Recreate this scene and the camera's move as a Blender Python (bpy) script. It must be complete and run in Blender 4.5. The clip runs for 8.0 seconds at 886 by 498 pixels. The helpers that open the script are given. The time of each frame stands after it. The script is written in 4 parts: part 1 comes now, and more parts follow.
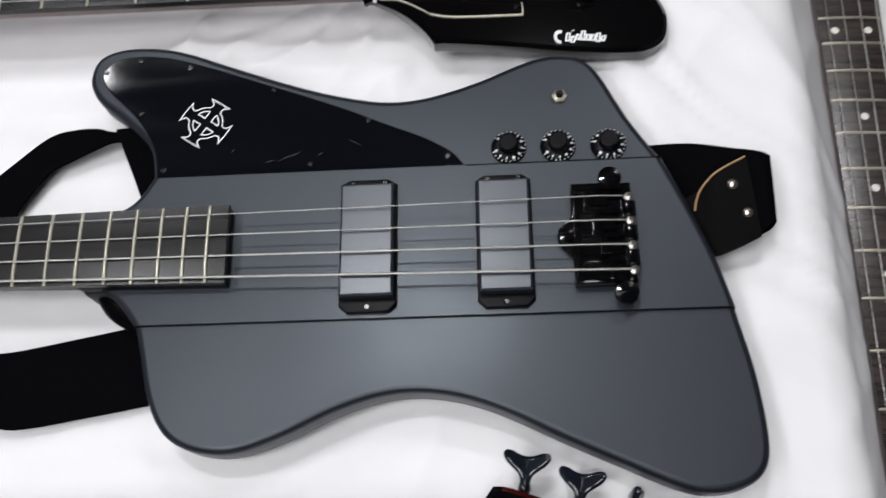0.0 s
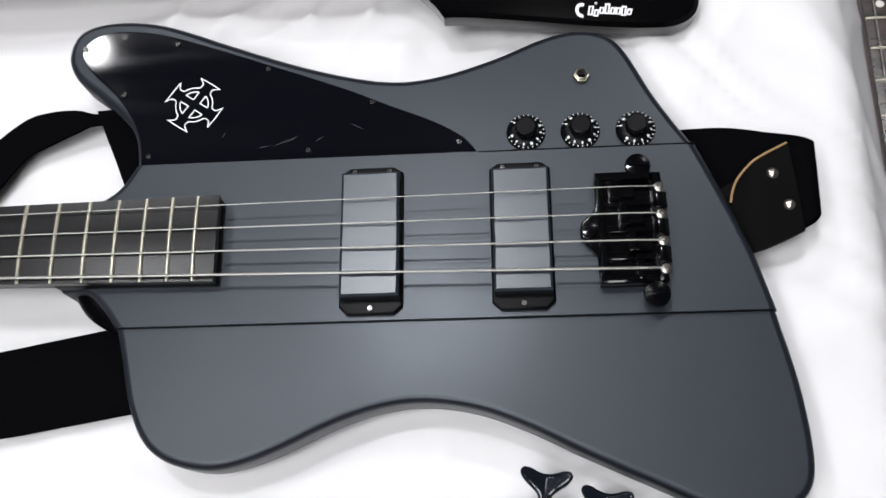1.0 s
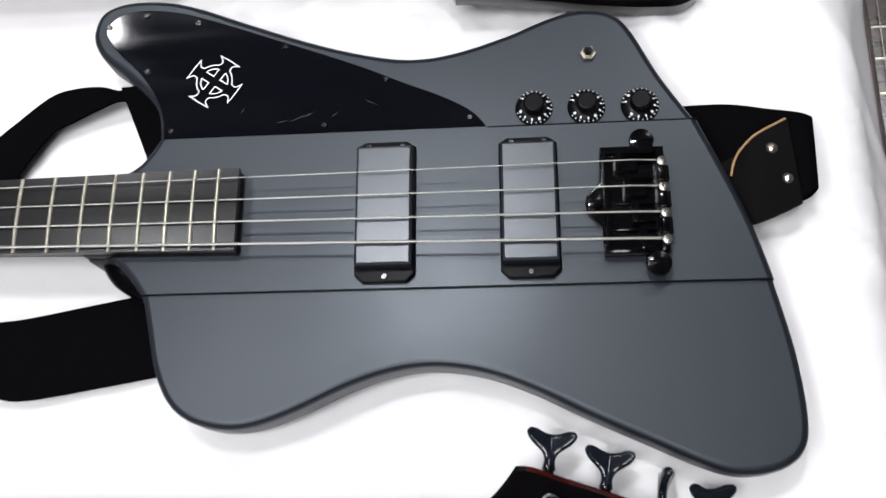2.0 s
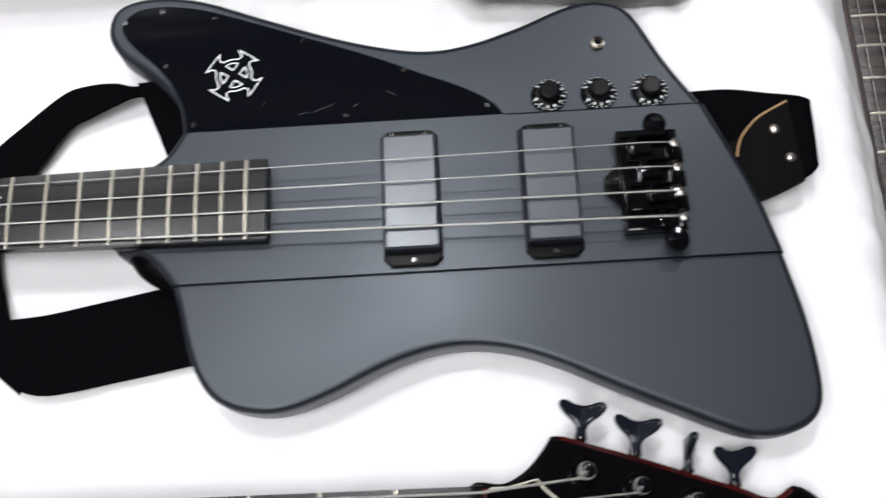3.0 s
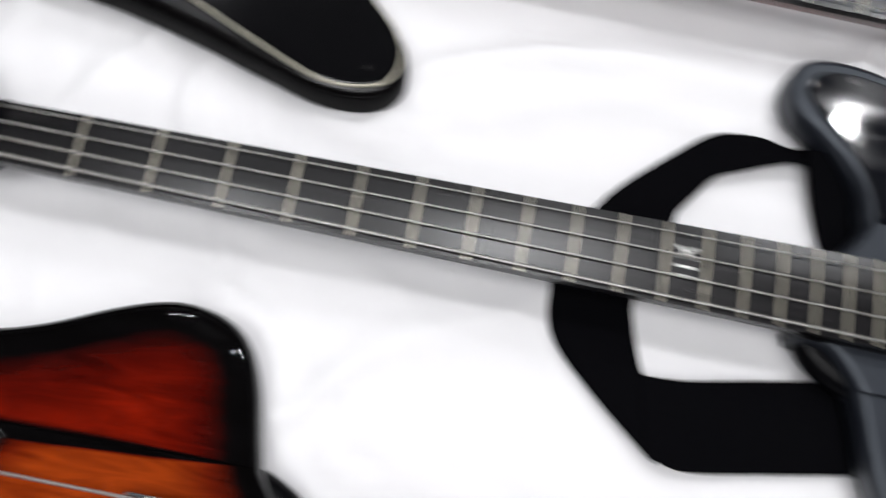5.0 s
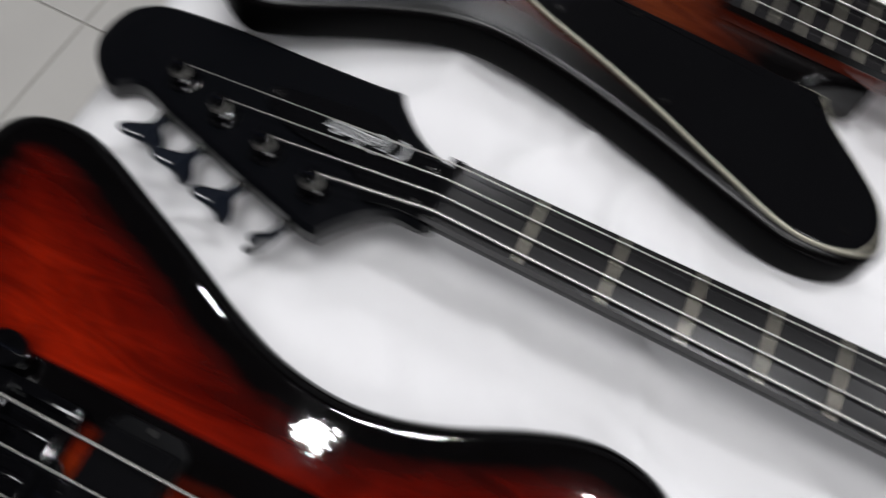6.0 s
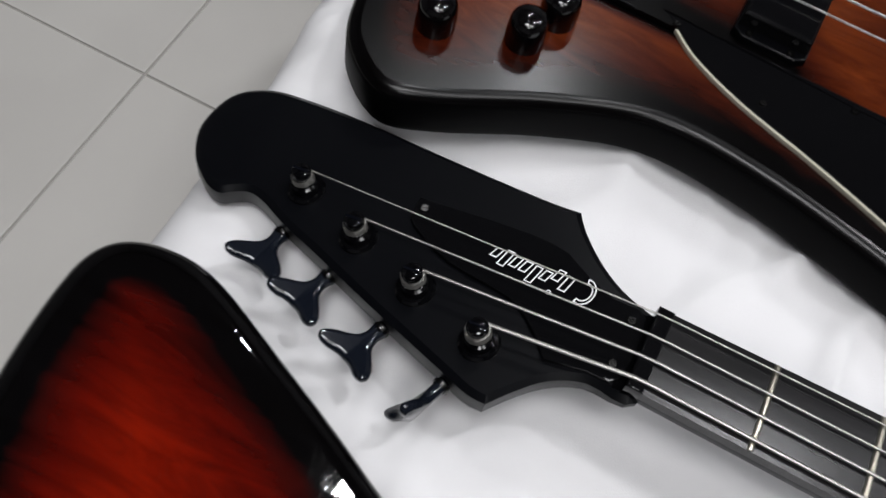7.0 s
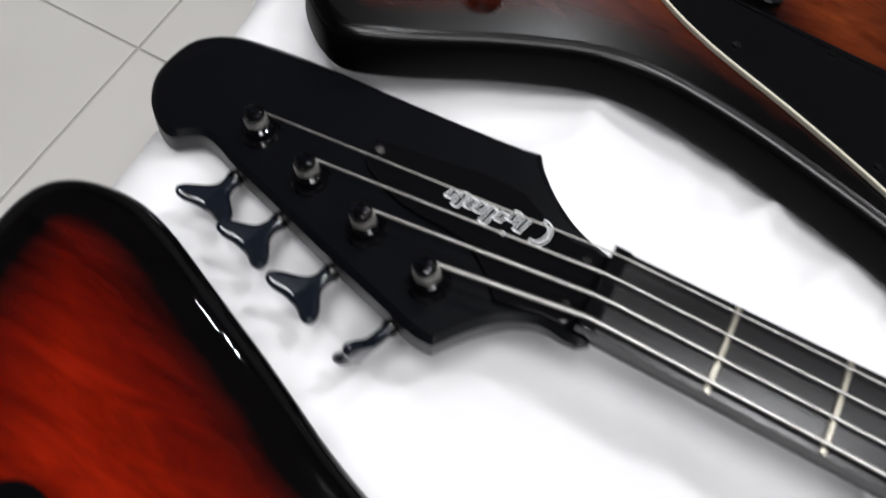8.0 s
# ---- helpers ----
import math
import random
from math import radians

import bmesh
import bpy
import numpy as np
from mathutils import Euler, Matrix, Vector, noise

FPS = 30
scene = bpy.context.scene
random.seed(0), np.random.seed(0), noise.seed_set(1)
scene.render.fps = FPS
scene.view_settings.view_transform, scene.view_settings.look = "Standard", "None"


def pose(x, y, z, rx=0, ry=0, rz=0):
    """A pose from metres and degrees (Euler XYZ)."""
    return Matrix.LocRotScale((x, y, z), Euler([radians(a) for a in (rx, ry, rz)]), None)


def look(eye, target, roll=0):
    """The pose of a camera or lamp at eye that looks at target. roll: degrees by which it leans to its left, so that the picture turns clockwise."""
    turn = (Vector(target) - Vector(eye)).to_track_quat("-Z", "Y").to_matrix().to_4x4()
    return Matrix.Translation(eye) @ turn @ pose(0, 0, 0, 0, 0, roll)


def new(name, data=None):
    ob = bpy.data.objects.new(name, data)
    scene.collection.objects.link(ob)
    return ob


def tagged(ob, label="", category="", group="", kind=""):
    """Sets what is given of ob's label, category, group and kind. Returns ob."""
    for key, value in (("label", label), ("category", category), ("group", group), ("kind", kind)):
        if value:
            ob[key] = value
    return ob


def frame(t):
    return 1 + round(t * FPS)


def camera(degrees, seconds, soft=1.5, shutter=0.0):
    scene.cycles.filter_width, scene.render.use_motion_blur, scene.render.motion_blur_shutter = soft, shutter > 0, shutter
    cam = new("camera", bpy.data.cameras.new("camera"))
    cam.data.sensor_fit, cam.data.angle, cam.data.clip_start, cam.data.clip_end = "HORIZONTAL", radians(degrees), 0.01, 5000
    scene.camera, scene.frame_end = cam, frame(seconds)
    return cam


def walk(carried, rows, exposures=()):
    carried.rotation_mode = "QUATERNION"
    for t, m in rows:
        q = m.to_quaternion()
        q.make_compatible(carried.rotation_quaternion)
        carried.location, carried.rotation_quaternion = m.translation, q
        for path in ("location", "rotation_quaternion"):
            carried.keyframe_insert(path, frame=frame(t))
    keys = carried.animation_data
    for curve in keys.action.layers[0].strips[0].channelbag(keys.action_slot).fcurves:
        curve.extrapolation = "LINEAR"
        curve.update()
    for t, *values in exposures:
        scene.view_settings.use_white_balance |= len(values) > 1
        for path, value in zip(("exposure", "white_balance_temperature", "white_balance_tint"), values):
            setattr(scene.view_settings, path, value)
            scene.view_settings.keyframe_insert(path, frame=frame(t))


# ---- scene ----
from mathutils.geometry import delaunay_2d_cdt, tessellate_polygon

cam = camera(50.0, 8.0, 1.5, 0.9)
PATH = [
    (0, (0.798, -0.233, 0.657), (0.661, 0.463, -1.212), -12.6),
    (0.5, (0.792, -0.221, 0.643), (0.629, 0.438, -1.239), -15.3),
    (1, (0.791, -0.202, 0.606), (0.641, 0.45, -1.279), -14.2),
    (1.5, (0.788, -0.196, 0.591), (0.633, 0.43, -1.302), -15.2),
    (1.7, (0.792, -0.203, 0.605), (0.621, 0.411, -1.29), -16.5),
    (2.8, (0.761, -0.235, 0.646), (0.661, 0.39, -1.252), -10.5),
    (3, (0.734, -0.235, 0.648), (0.694, 0.385, -1.253), -6.8),
    (3.5, (0.616, -0.214, 0.664), (0.683, 0.37, -1.248), 3.8),
    (4, (0.469, -0.19, 0.65), (0.641, 0.36, -1.265), 19.0),
    (4.5, (0.369, -0.202, 0.617), (0.454, 0.42, -1.282), 13.5),
    (4.7, (0.322, -0.188, 0.615), (0.416, 0.401, -1.294), 16.3),
    (5.8, (0.097, -0.231, 0.499), (-0.056, 0.591, -1.318), 13.7),
    (6, (0.051, -0.246, 0.476), (-0.109, 0.669, -1.295), 17.1),
    (6.5, (-0.024, -0.216, 0.443), (-0.241, 0.713, -1.314), 15.7),
    (7, (-0.051, -0.182, 0.4), (-0.267, 0.748, -1.357), 15.4),
    (7.5, (-0.046, -0.167, 0.37), (-0.279, 0.762, -1.386), 15.2),
    (8, (-0.015, -0.181, 0.38), (-0.274, 0.726, -1.383), 13.0),
]
EXPOSURE = [(0, -0.72), (1.0, -0.53), (1.7, -0.33), (3.5, -0.33), (4.5, -0.44), (5.8, -0.90), (7.2, -0.84), (8.0, -0.42)]
walk(cam, [(t, look(eye, target, roll)) for t, eye, target, roll in PATH], EXPOSURE)

# ---------------------------------------------------------------- light
BED = 0.004          # top of the sheet
FLOOR = -0.43
CEIL = 2.15
world = bpy.data.worlds.new("room_air")
scene.world = world
world.use_nodes = True
world.node_tree.nodes["Background"].inputs[0].default_value = (0.9, 0.95, 1.0, 1)
world.node_tree.nodes["Background"].inputs[1].default_value = 0.15


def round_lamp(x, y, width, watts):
    data = bpy.data.lights.new("downlight_or_fill", "AREA")
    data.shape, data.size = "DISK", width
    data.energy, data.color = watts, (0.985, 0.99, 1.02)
    ob = new("downlight_or_fill", data)
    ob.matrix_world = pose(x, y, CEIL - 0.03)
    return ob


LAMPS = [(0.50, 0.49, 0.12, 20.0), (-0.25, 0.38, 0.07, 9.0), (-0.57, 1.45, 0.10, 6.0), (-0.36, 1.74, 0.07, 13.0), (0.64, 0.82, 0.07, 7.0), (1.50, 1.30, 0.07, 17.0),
         # The three broad lamps below are added fills behind the camera, softening shadows.
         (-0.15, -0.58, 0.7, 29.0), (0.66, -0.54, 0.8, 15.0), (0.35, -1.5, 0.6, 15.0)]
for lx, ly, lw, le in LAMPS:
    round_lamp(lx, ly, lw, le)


# ---------------------------------------------------------------- materials
def material(name, color, rough=0.5, metal=0.0, vary=0.15, scale=40.0, bump=0.0, bump_scale=200.0, coat=0.0, spec=0.5,
             stretch=(1, 1, 1), rough_vary=0.1):
    m = bpy.data.materials.new(name)
    m.use_nodes = True
    nt = m.node_tree
    b = nt.nodes["Principled BSDF"]
    tc = nt.nodes.new("ShaderNodeTexCoord")
    mp = nt.nodes.new("ShaderNodeMapping")
    mp.inputs["Scale"].default_value = stretch
    nt.links.new(tc.outputs["Object"], mp.inputs[0])
    nz = nt.nodes.new("ShaderNodeTexNoise")
    nz.inputs["Scale"].default_value = scale
    nz.inputs["Detail"].default_value = 6
    nt.links.new(mp.outputs[0], nz.inputs["Vector"])
    mix = nt.nodes.new("ShaderNodeMix")
    mix.data_type = "RGBA"
    mix.inputs["A"].default_value = (*[c * (1 - vary) for c in color], 1)
    mix.inputs["B"].default_value = (*[min(1, c * (1 + vary)) for c in color], 1)
    nt.links.new(nz.outputs["Fac"], mix.inputs["Factor"])
    nt.links.new(mix.outputs["Result"], b.inputs["Base Color"])
    n2 = nt.nodes.new("ShaderNodeTexNoise")
    n2.inputs["Scale"].default_value = scale * 0.23
    n2.inputs["Detail"].default_value = 8
    nt.links.new(mp.outputs[0], n2.inputs["Vector"])
    mr = nt.nodes.new("ShaderNodeMapRange")
    mr.inputs["From Min"].default_value, mr.inputs["From Max"].default_value = 0.3, 0.7
    mr.inputs["To Min"].default_value = max(0.02, rough * (1 - rough_vary))
    mr.inputs["To Max"].default_value = min(1, rough * (1 + rough_vary))
    nt.links.new(n2.outputs["Fac"], mr.inputs["Value"])
    nt.links.new(mr.outputs[0], b.inputs["Roughness"])
    b.inputs["Metallic"].default_value = metal
    b.inputs["Specular IOR Level"].default_value = spec
    b.inputs["Coat Weight"].default_value = coat
    b.inputs["Coat Roughness"].default_value = 0.025
    if bump:
        n3 = nt.nodes.new("ShaderNodeTexNoise")
        n3.inputs["Scale"].default_value = bump_scale
        n3.inputs["Detail"].default_value = 4
        nt.links.new(mp.outputs[0], n3.inputs["Vector"])
        bp = nt.nodes.new("ShaderNodeBump")
        bp.inputs["Strength"].default_value = bump
        bp.inputs["Distance"].default_value = 0.001
        nt.links.new(n3.outputs["Fac"], bp.inputs["Height"])
        nt.links.new(bp.outputs[0], b.inputs["Normal"])
    return m


def sunburst(name, inner, mid, rough, coat, reach):
    """Stained wood that shades to black lacquer towards the rim; the mesh carries the distance to the rim."""
    m = material(name, inner, rough, 0, 0.2, 9.0, 0.03, 300.0, coat, 0.5, (0.25, 1.3, 1), 0.25)
    nt = m.node_tree
    b = nt.nodes["Principled BSDF"]
    at = nt.nodes.new("ShaderNodeAttribute")
    at.attribute_name = "rim"
    tc = nt.nodes["Texture Coordinate"]
    mp = nt.nodes.new("ShaderNodeMapping")
    mp.inputs["Scale"].default_value = (9, 40, 10)
    nt.links.new(tc.outputs["Object"], mp.inputs[0])
    nz = nt.nodes.new("ShaderNodeTexNoise")
    nz.inputs["Scale"].default_value, nz.inputs["Detail"].default_value = 1.7, 9
    nz.inputs["Roughness"].default_value = 0.62
    nz.inputs["Distortion"].default_value = 1.4
    nt.links.new(mp.outputs[0], nz.inputs["Vector"])
    wob = nt.nodes.new("ShaderNodeMath")
    wob.operation = "MULTIPLY_ADD"
    wob.inputs[1].default_value, wob.inputs[2].default_value = 0.012, -0.006
    nt.links.new(nz.outputs["Fac"], wob.inputs[0])
    add = nt.nodes.new("ShaderNodeMath")
    nt.links.new(at.outputs["Fac"], add.inputs[0])
    nt.links.new(wob.outputs[0], add.inputs[1])
    mr = nt.nodes.new("ShaderNodeMapRange")
    mr.inputs["From Min"].default_value, mr.inputs["From Max"].default_value = 0.0, reach
    nt.links.new(add.outputs[0], mr.inputs["Value"])
    ramp = nt.nodes.new("ShaderNodeValToRGB")
    el = ramp.color_ramp.elements
    el[0].position, el[0].color = 0.27, (0.0014, 0.0012, 0.0014, 1)
    el[1].position, el[1].color = 1.0, (*inner, 1)
    e = el.new(0.55)
    e.color = (*mid, 1)
    nt.links.new(mr.outputs[0], ramp.inputs[0])
    grain = nt.nodes.new("ShaderNodeMix")
    grain.data_type, grain.blend_type = "RGBA", "MULTIPLY"
    grain.inputs["Factor"].default_value = 0.8
    gr = nt.nodes.new("ShaderNodeValToRGB")
    gr.color_ramp.elements[0].position, gr.color_ramp.elements[0].color = 0.36, (0.40, 0.30, 0.27, 1)
    gr.color_ramp.elements[1].position, gr.color_ramp.elements[1].color = 0.64, (1.0, 1.0, 1.0, 1)
    nt.links.new(nz.outputs["Fac"], gr.inputs[0])
    nt.links.new(ramp.outputs[0], grain.inputs["A"])
    nt.links.new(gr.outputs[0], grain.inputs["B"])
    nt.links.new(grain.outputs["Result"], b.inputs["Base Color"])
    b.inputs["Specular IOR Level"].default_value = 0.0 if coat else 0.20
    if coat:
        wavy = nt.nodes.new("ShaderNodeTexNoise")
        wavy.inputs["Scale"].default_value, wavy.inputs["Detail"].default_value = 55.0, 3
        nt.links.new(tc.outputs["Object"], wavy.inputs["Vector"])
        ripple = nt.nodes.new("ShaderNodeBump")
        ripple.inputs["Strength"].default_value, ripple.inputs["Distance"].default_value = 0.16, 0.001
        nt.links.new(wavy.outputs["Fac"], ripple.inputs["Height"])
        nt.links.new(ripple.outputs[0], b.inputs["Coat Normal"])
    return m


def woodgrain(name, dark, light, rough, coat=0.0, stretch=(6, 90, 90), scale=1.5):
    m = material(name, light, rough, 0, 0.2, 20.0, 0.06, 300.0, coat)
    nt = m.node_tree
    b = nt.nodes["Principled BSDF"]
    mp = nt.nodes.new("ShaderNodeMapping")
    mp.inputs["Scale"].default_value = stretch
    nt.links.new(nt.nodes["Texture Coordinate"].outputs["Object"], mp.inputs[0])
    nz = nt.nodes.new("ShaderNodeTexNoise")
    nz.inputs["Scale"].default_value, nz.inputs["Detail"].default_value = scale, 8
    nz.inputs["Distortion"].default_value = 0.5
    nt.links.new(mp.outputs[0], nz.inputs["Vector"])
    ramp = nt.nodes.new("ShaderNodeValToRGB")
    ramp.color_ramp.elements[0].position, ramp.color_ramp.elements[0].color = 0.33, (*dark, 1)
    ramp.color_ramp.elements[1].position, ramp.color_ramp.elements[1].color = 0.68, (*light, 1)
    nt.links.new(nz.outputs["Fac"], ramp.inputs[0])
    nt.links.new(ramp.outputs[0], b.inputs["Base Color"])
    return m


def wound(name, color, rough):
    m = material(name, color, rough, 1.0, 0.1, 300)
    nt = m.node_tree
    wv = nt.nodes.new("ShaderNodeTexWave")
    wv.inputs["Scale"].default_value = 420
    nt.links.new(nt.nodes["Texture Coordinate"].outputs["Object"], wv.inputs["Vector"])
    bp = nt.nodes.new("ShaderNodeBump")
    bp.inputs["Strength"].default_value, bp.inputs["Distance"].default_value = 0.25, 0.0003
    nt.links.new(wv.outputs["Fac"], bp.inputs["Height"])
    nt.links.new(bp.outputs[0], nt.nodes["Principled BSDF"].inputs["Normal"])
    return m


SATIN = material("satin_black_lacquer", (0.0055, 0.0068, 0.0112), 0.40, 0, 0.12, 14, 0.03, 900, 0, 0.55, (1, 1, 1), 0.3)
SATIN_DARK = material("satin_black_headstock", (0.0016, 0.0018, 0.0027), 0.36, 0, 0.1, 20, 0.03, 900, 0, 0.17, (1, 1, 1), 0.2)
SATIN.node_tree.nodes["Principled BSDF"].inputs["Specular Tint"].default_value = (0.84, 0.92, 1.0, 1)
PICKUP_TINT = (0.92, 0.96, 1.0, 1)
NECKBLACK = material("black_neck_lacquer", (0.0015, 0.0015, 0.002), 0.3, 0, 0.1, 20, 0.02, 600, 0, 0.06)
GUARD = material("gloss_black_plastic", (0.0026, 0.0030, 0.0048), 0.07, 0, 0.2, 60, 0.003, 90, 0, 0.30, (0.5, 5, 1), 0.5)
GUARD_MATTE = material("matte_black_plastic", (0.003, 0.003, 0.0035), 0.08, 0, 0.2, 30, 0.0, 500, 0, 0.25, (1, 1, 1), 0.3)
BLACK_GLOSS = material("black_gloss_lacquer", (0.0015, 0.0012, 0.0015), 0.07, 0, 0.2, 20, 0.01, 60, 0.5, 0.3)
PICKUP = material("black_pickup_cover", (0.014, 0.018, 0.026), 0.31, 0, 0.05, 60, 0.05, 1200, 0, 0.72)
HARD = material("black_chrome", (0.0012, 0.0012, 0.0016), 0.085, 0.0, 0.1, 80, 0.02, 300, 0, 0.42)
KEYMAT = material("black_nickel", (0.006, 0.008, 0.013), 0.10, 0.15, 0.1, 80, 0.02, 300, 0, 0.6)
PICKUP.node_tree.nodes["Principled BSDF"].inputs["Specular Tint"].default_value = PICKUP_TINT
KNOB = material("black_knob_plastic", (0.003, 0.003, 0.004), 0.26, 0, 0.1, 80, 0, 200, 0, 0.10)
DARK_NICKEL = material("tarnished_nickel", (0.30, 0.28, 0.23), 0.3, 1.0, 0.2, 150)
SCUFF = material("dull_scuffed_plastic", (0.03, 0.033, 0.042), 0.5, 0, 0.4, 300)
NICKEL = material("nickel", (0.32, 0.30, 0.28), 0.34, 1.0, 0.1, 120)
RIVET = material("bright_rivet", (0.62, 0.55, 0.5), 0.22, 1.0, 0.1, 200)
CHROME = material("worn_chrome", (0.055, 0.054, 0.053), 0.22, 1.0, 0.15, 200)
FRETWIRE = material("fret_wire", (0.5, 0.47, 0.39), 0.38, 1.0, 0.1, 120)
STRING = wound("wound_steel", (0.38, 0.372, 0.35), 0.42)
WHITE_INK = material("white_print", (0.78, 0.79, 0.8), 0.5, 0, 0.03)
PEARL = material("pearl_inlay", (0.62, 0.6, 0.55), 0.3, 0, 0.15, 150)
SILVER_INLAY = material("silver_inlay", (0.5, 0.5, 0.48), 0.35, 0.6, 0.1, 150)
CREAM_EDGE = material("cream_plastic_edge", (0.55, 0.52, 0.42), 0.4, 0, 0.08, 60)
FRETBOARD = woodgrain("dark_fretboard", (0.0015, 0.0014, 0.0017), (0.0100, 0.0092, 0.0100), 0.26, 0, (9, 130, 130))
FRETBOARD.node_tree.nodes["Principled BSDF"].inputs["Specular IOR Level"].default_value = 0.33
ROSEWOOD = woodgrain("rosewood_fretboard", (0.008, 0.006, 0.0055), (0.042, 0.030, 0.026), 0.24, 0, (130, 9, 130))
NECKRED = woodgrain("red_mahogany_neck", (0.05, 0.006, 0.0025), (0.125, 0.015, 0.005), 0.25, 0.4)
NECKDARK = woodgrain("dark_red_lacquer", (0.02, 0.003, 0.003), (0.06, 0.006, 0.005), 0.15, 1.0)
BURST_RED = sunburst("gloss_red_sunburst", (0.19, 0.0075, 0.0012), (0.085, 0.0028, 0.0008), 0.5, 1.0, 0.070)
BURST_BROWN = sunburst("satin_brown_sunburst", (0.125, 0.025, 0.006), (0.045, 0.007, 0.0025), 0.23, 0.0, 0.058)
# Rim black with its gloss cut, so the sides look shaded despite the fills.
EDGE_BLACK = material("low_gloss_black_edge", (0.0014, 0.0013, 0.0015), 0.5, 0, 0.2, 30, 0.04, 300, 0, 0.03)
BURST_ORANGE = sunburst("gloss_orange_sunburst", (0.27, 0.036, 0.004), (0.12, 0.009, 0.0018), 0.5, 1.0, 0.05)
WEBBING = material("black_nylon_webbing", (0.0026, 0.0026, 0.0032), 0.8, 0, 0.3, 500, 0.5, 900, 0, 0.0)
LEATHER = material("black_leather", (0.0022, 0.0019, 0.0019), 0.42, 0, 0.3, 60, 0.3, 700, 0, 0.02)
TAN = material("raw_leather_edge", (0.33, 0.2, 0.09), 0.7, 0, 0.25, 200)
SHEET = material("white_cotton", (0.735, 0.728, 0.738), 0.85, 0, 0.03, 30, 0.25, 1500, 0, 0.15)
TILE = material("grey_porcelain_tile", (0.50, 0.485, 0.46), 0.32, 0, 0.07, 6, 0.02, 40, 0, 0.5)
GROUT = material("grey_grout", (0.34, 0.325, 0.305), 0.9, 0, 0.2, 200)
ROOM_SHELL = material("dark_room_shell", (0.12, 0.12, 0.125), 0.8, 0, 0.04, 3, 0.1, 300)
CREAM = material("cream_painted_wood", (0.6, 0.56, 0.43), 0.4, 0, 0.06, 12, 0.05, 100)
GLOW = bpy.data.materials.new("lamp_diffuser")
GLOW.use_nodes = True
GLOW.node_tree.nodes["Principled BSDF"].inputs["Emission Color"].default_value = (1, 0.98, 0.95, 1)
GLOW.node_tree.nodes["Principled BSDF"].inputs["Emission Strength"].default_value = 4.0


# ---------------------------------------------------------------- building helpers
def thing(name, m=None, label="", category="", group="", kind=""):
    ob = new(name)
    ob.empty_display_size = 0.05
    ob.matrix_world = m if m else Matrix()
    return tagged(ob, label, category, group, kind)


def to_mesh(name, bm, mat, angle=35):
    me = bpy.data.meshes.new(name)
    bm.normal_update()
    bm.edges.index_update()
    crisp = []
    for e in bm.edges:
        flat = [len(f.verts) > 6 or abs(f.normal.z) > .9996 for f in e.link_faces]
        if len(flat) == 2 and flat[0] != flat[1]:
            crisp.append(e.index)
    bm.to_mesh(me)
    bm.free()
    me.materials.append(mat)
    for p in me.polygons:
        p.use_smooth = True
    me.set_sharp_from_angle(angle=radians(angle))
    if angle < 90:
        for k in crisp:
            me.edges[k].use_edge_sharp = True
    return me


def part(name, bm, mat, parent=None, label="", angle=35):
    ob = new(name, to_mesh(name, bm, mat, angle) if isinstance(bm, bmesh.types.BMesh) else bm)
    ob.parent = parent
    return tagged(ob, label)


def curve_through(pts, n=6, closed=True):
    """Points along a smooth curve through pts; a point given twice makes a corner."""
    out, k = [], len(pts)
    for i in range(k if closed else k - 1):
        if closed:
            p = [pts[(i + j) % k] for j in (-1, 0, 1, 2)]
        else:
            p = [pts[max(0, min(k - 1, i + j))] for j in (-1, 0, 1, 2)]
        a, b, c, d = [Vector(q) for q in p]
        if (c - b).length < 1e-7:
            continue
        for s in range(n):
            t = s / n
            out.append(0.5 * (2 * b + (c - a) * t + (2 * a - 5 * b + 4 * c - d) * t * t + (3 * b - a - 3 * c + d) * t ** 3))
    if not closed:
        out.append(Vector(pts[-1]))
    return out


def area(poly):
    return 0.5 * sum(a[0] * b[1] - b[0] * a[1] for a, b in zip(poly, poly[1:] + poly[:1]))


def inset(poly, dist):
    """Every edge of a counter-clockwise polygon moved inwards by its own distance."""
    n, out = len(poly), []
    for i in range(n):
        a, b, c = poly[i - 1], poly[i], poly[(i + 1) % n]
        u, v = (b - a).normalized(), (c - b).normalized()
        nu, nv = Vector((-u.y, u.x)), Vector((-v.y, v.x))
        du, dv = dist[i - 1], dist[i]
        det = nu.x * nv.y - nu.y * nv.x
        if abs(det) < 0.05:
            out.append(b + (nu * du + nv * dv) / 2)
        else:
            out.append(b + Vector(((du * nv.y - dv * nu.y) / det, (nu.x * dv - nv.x * du) / det)))
    return out


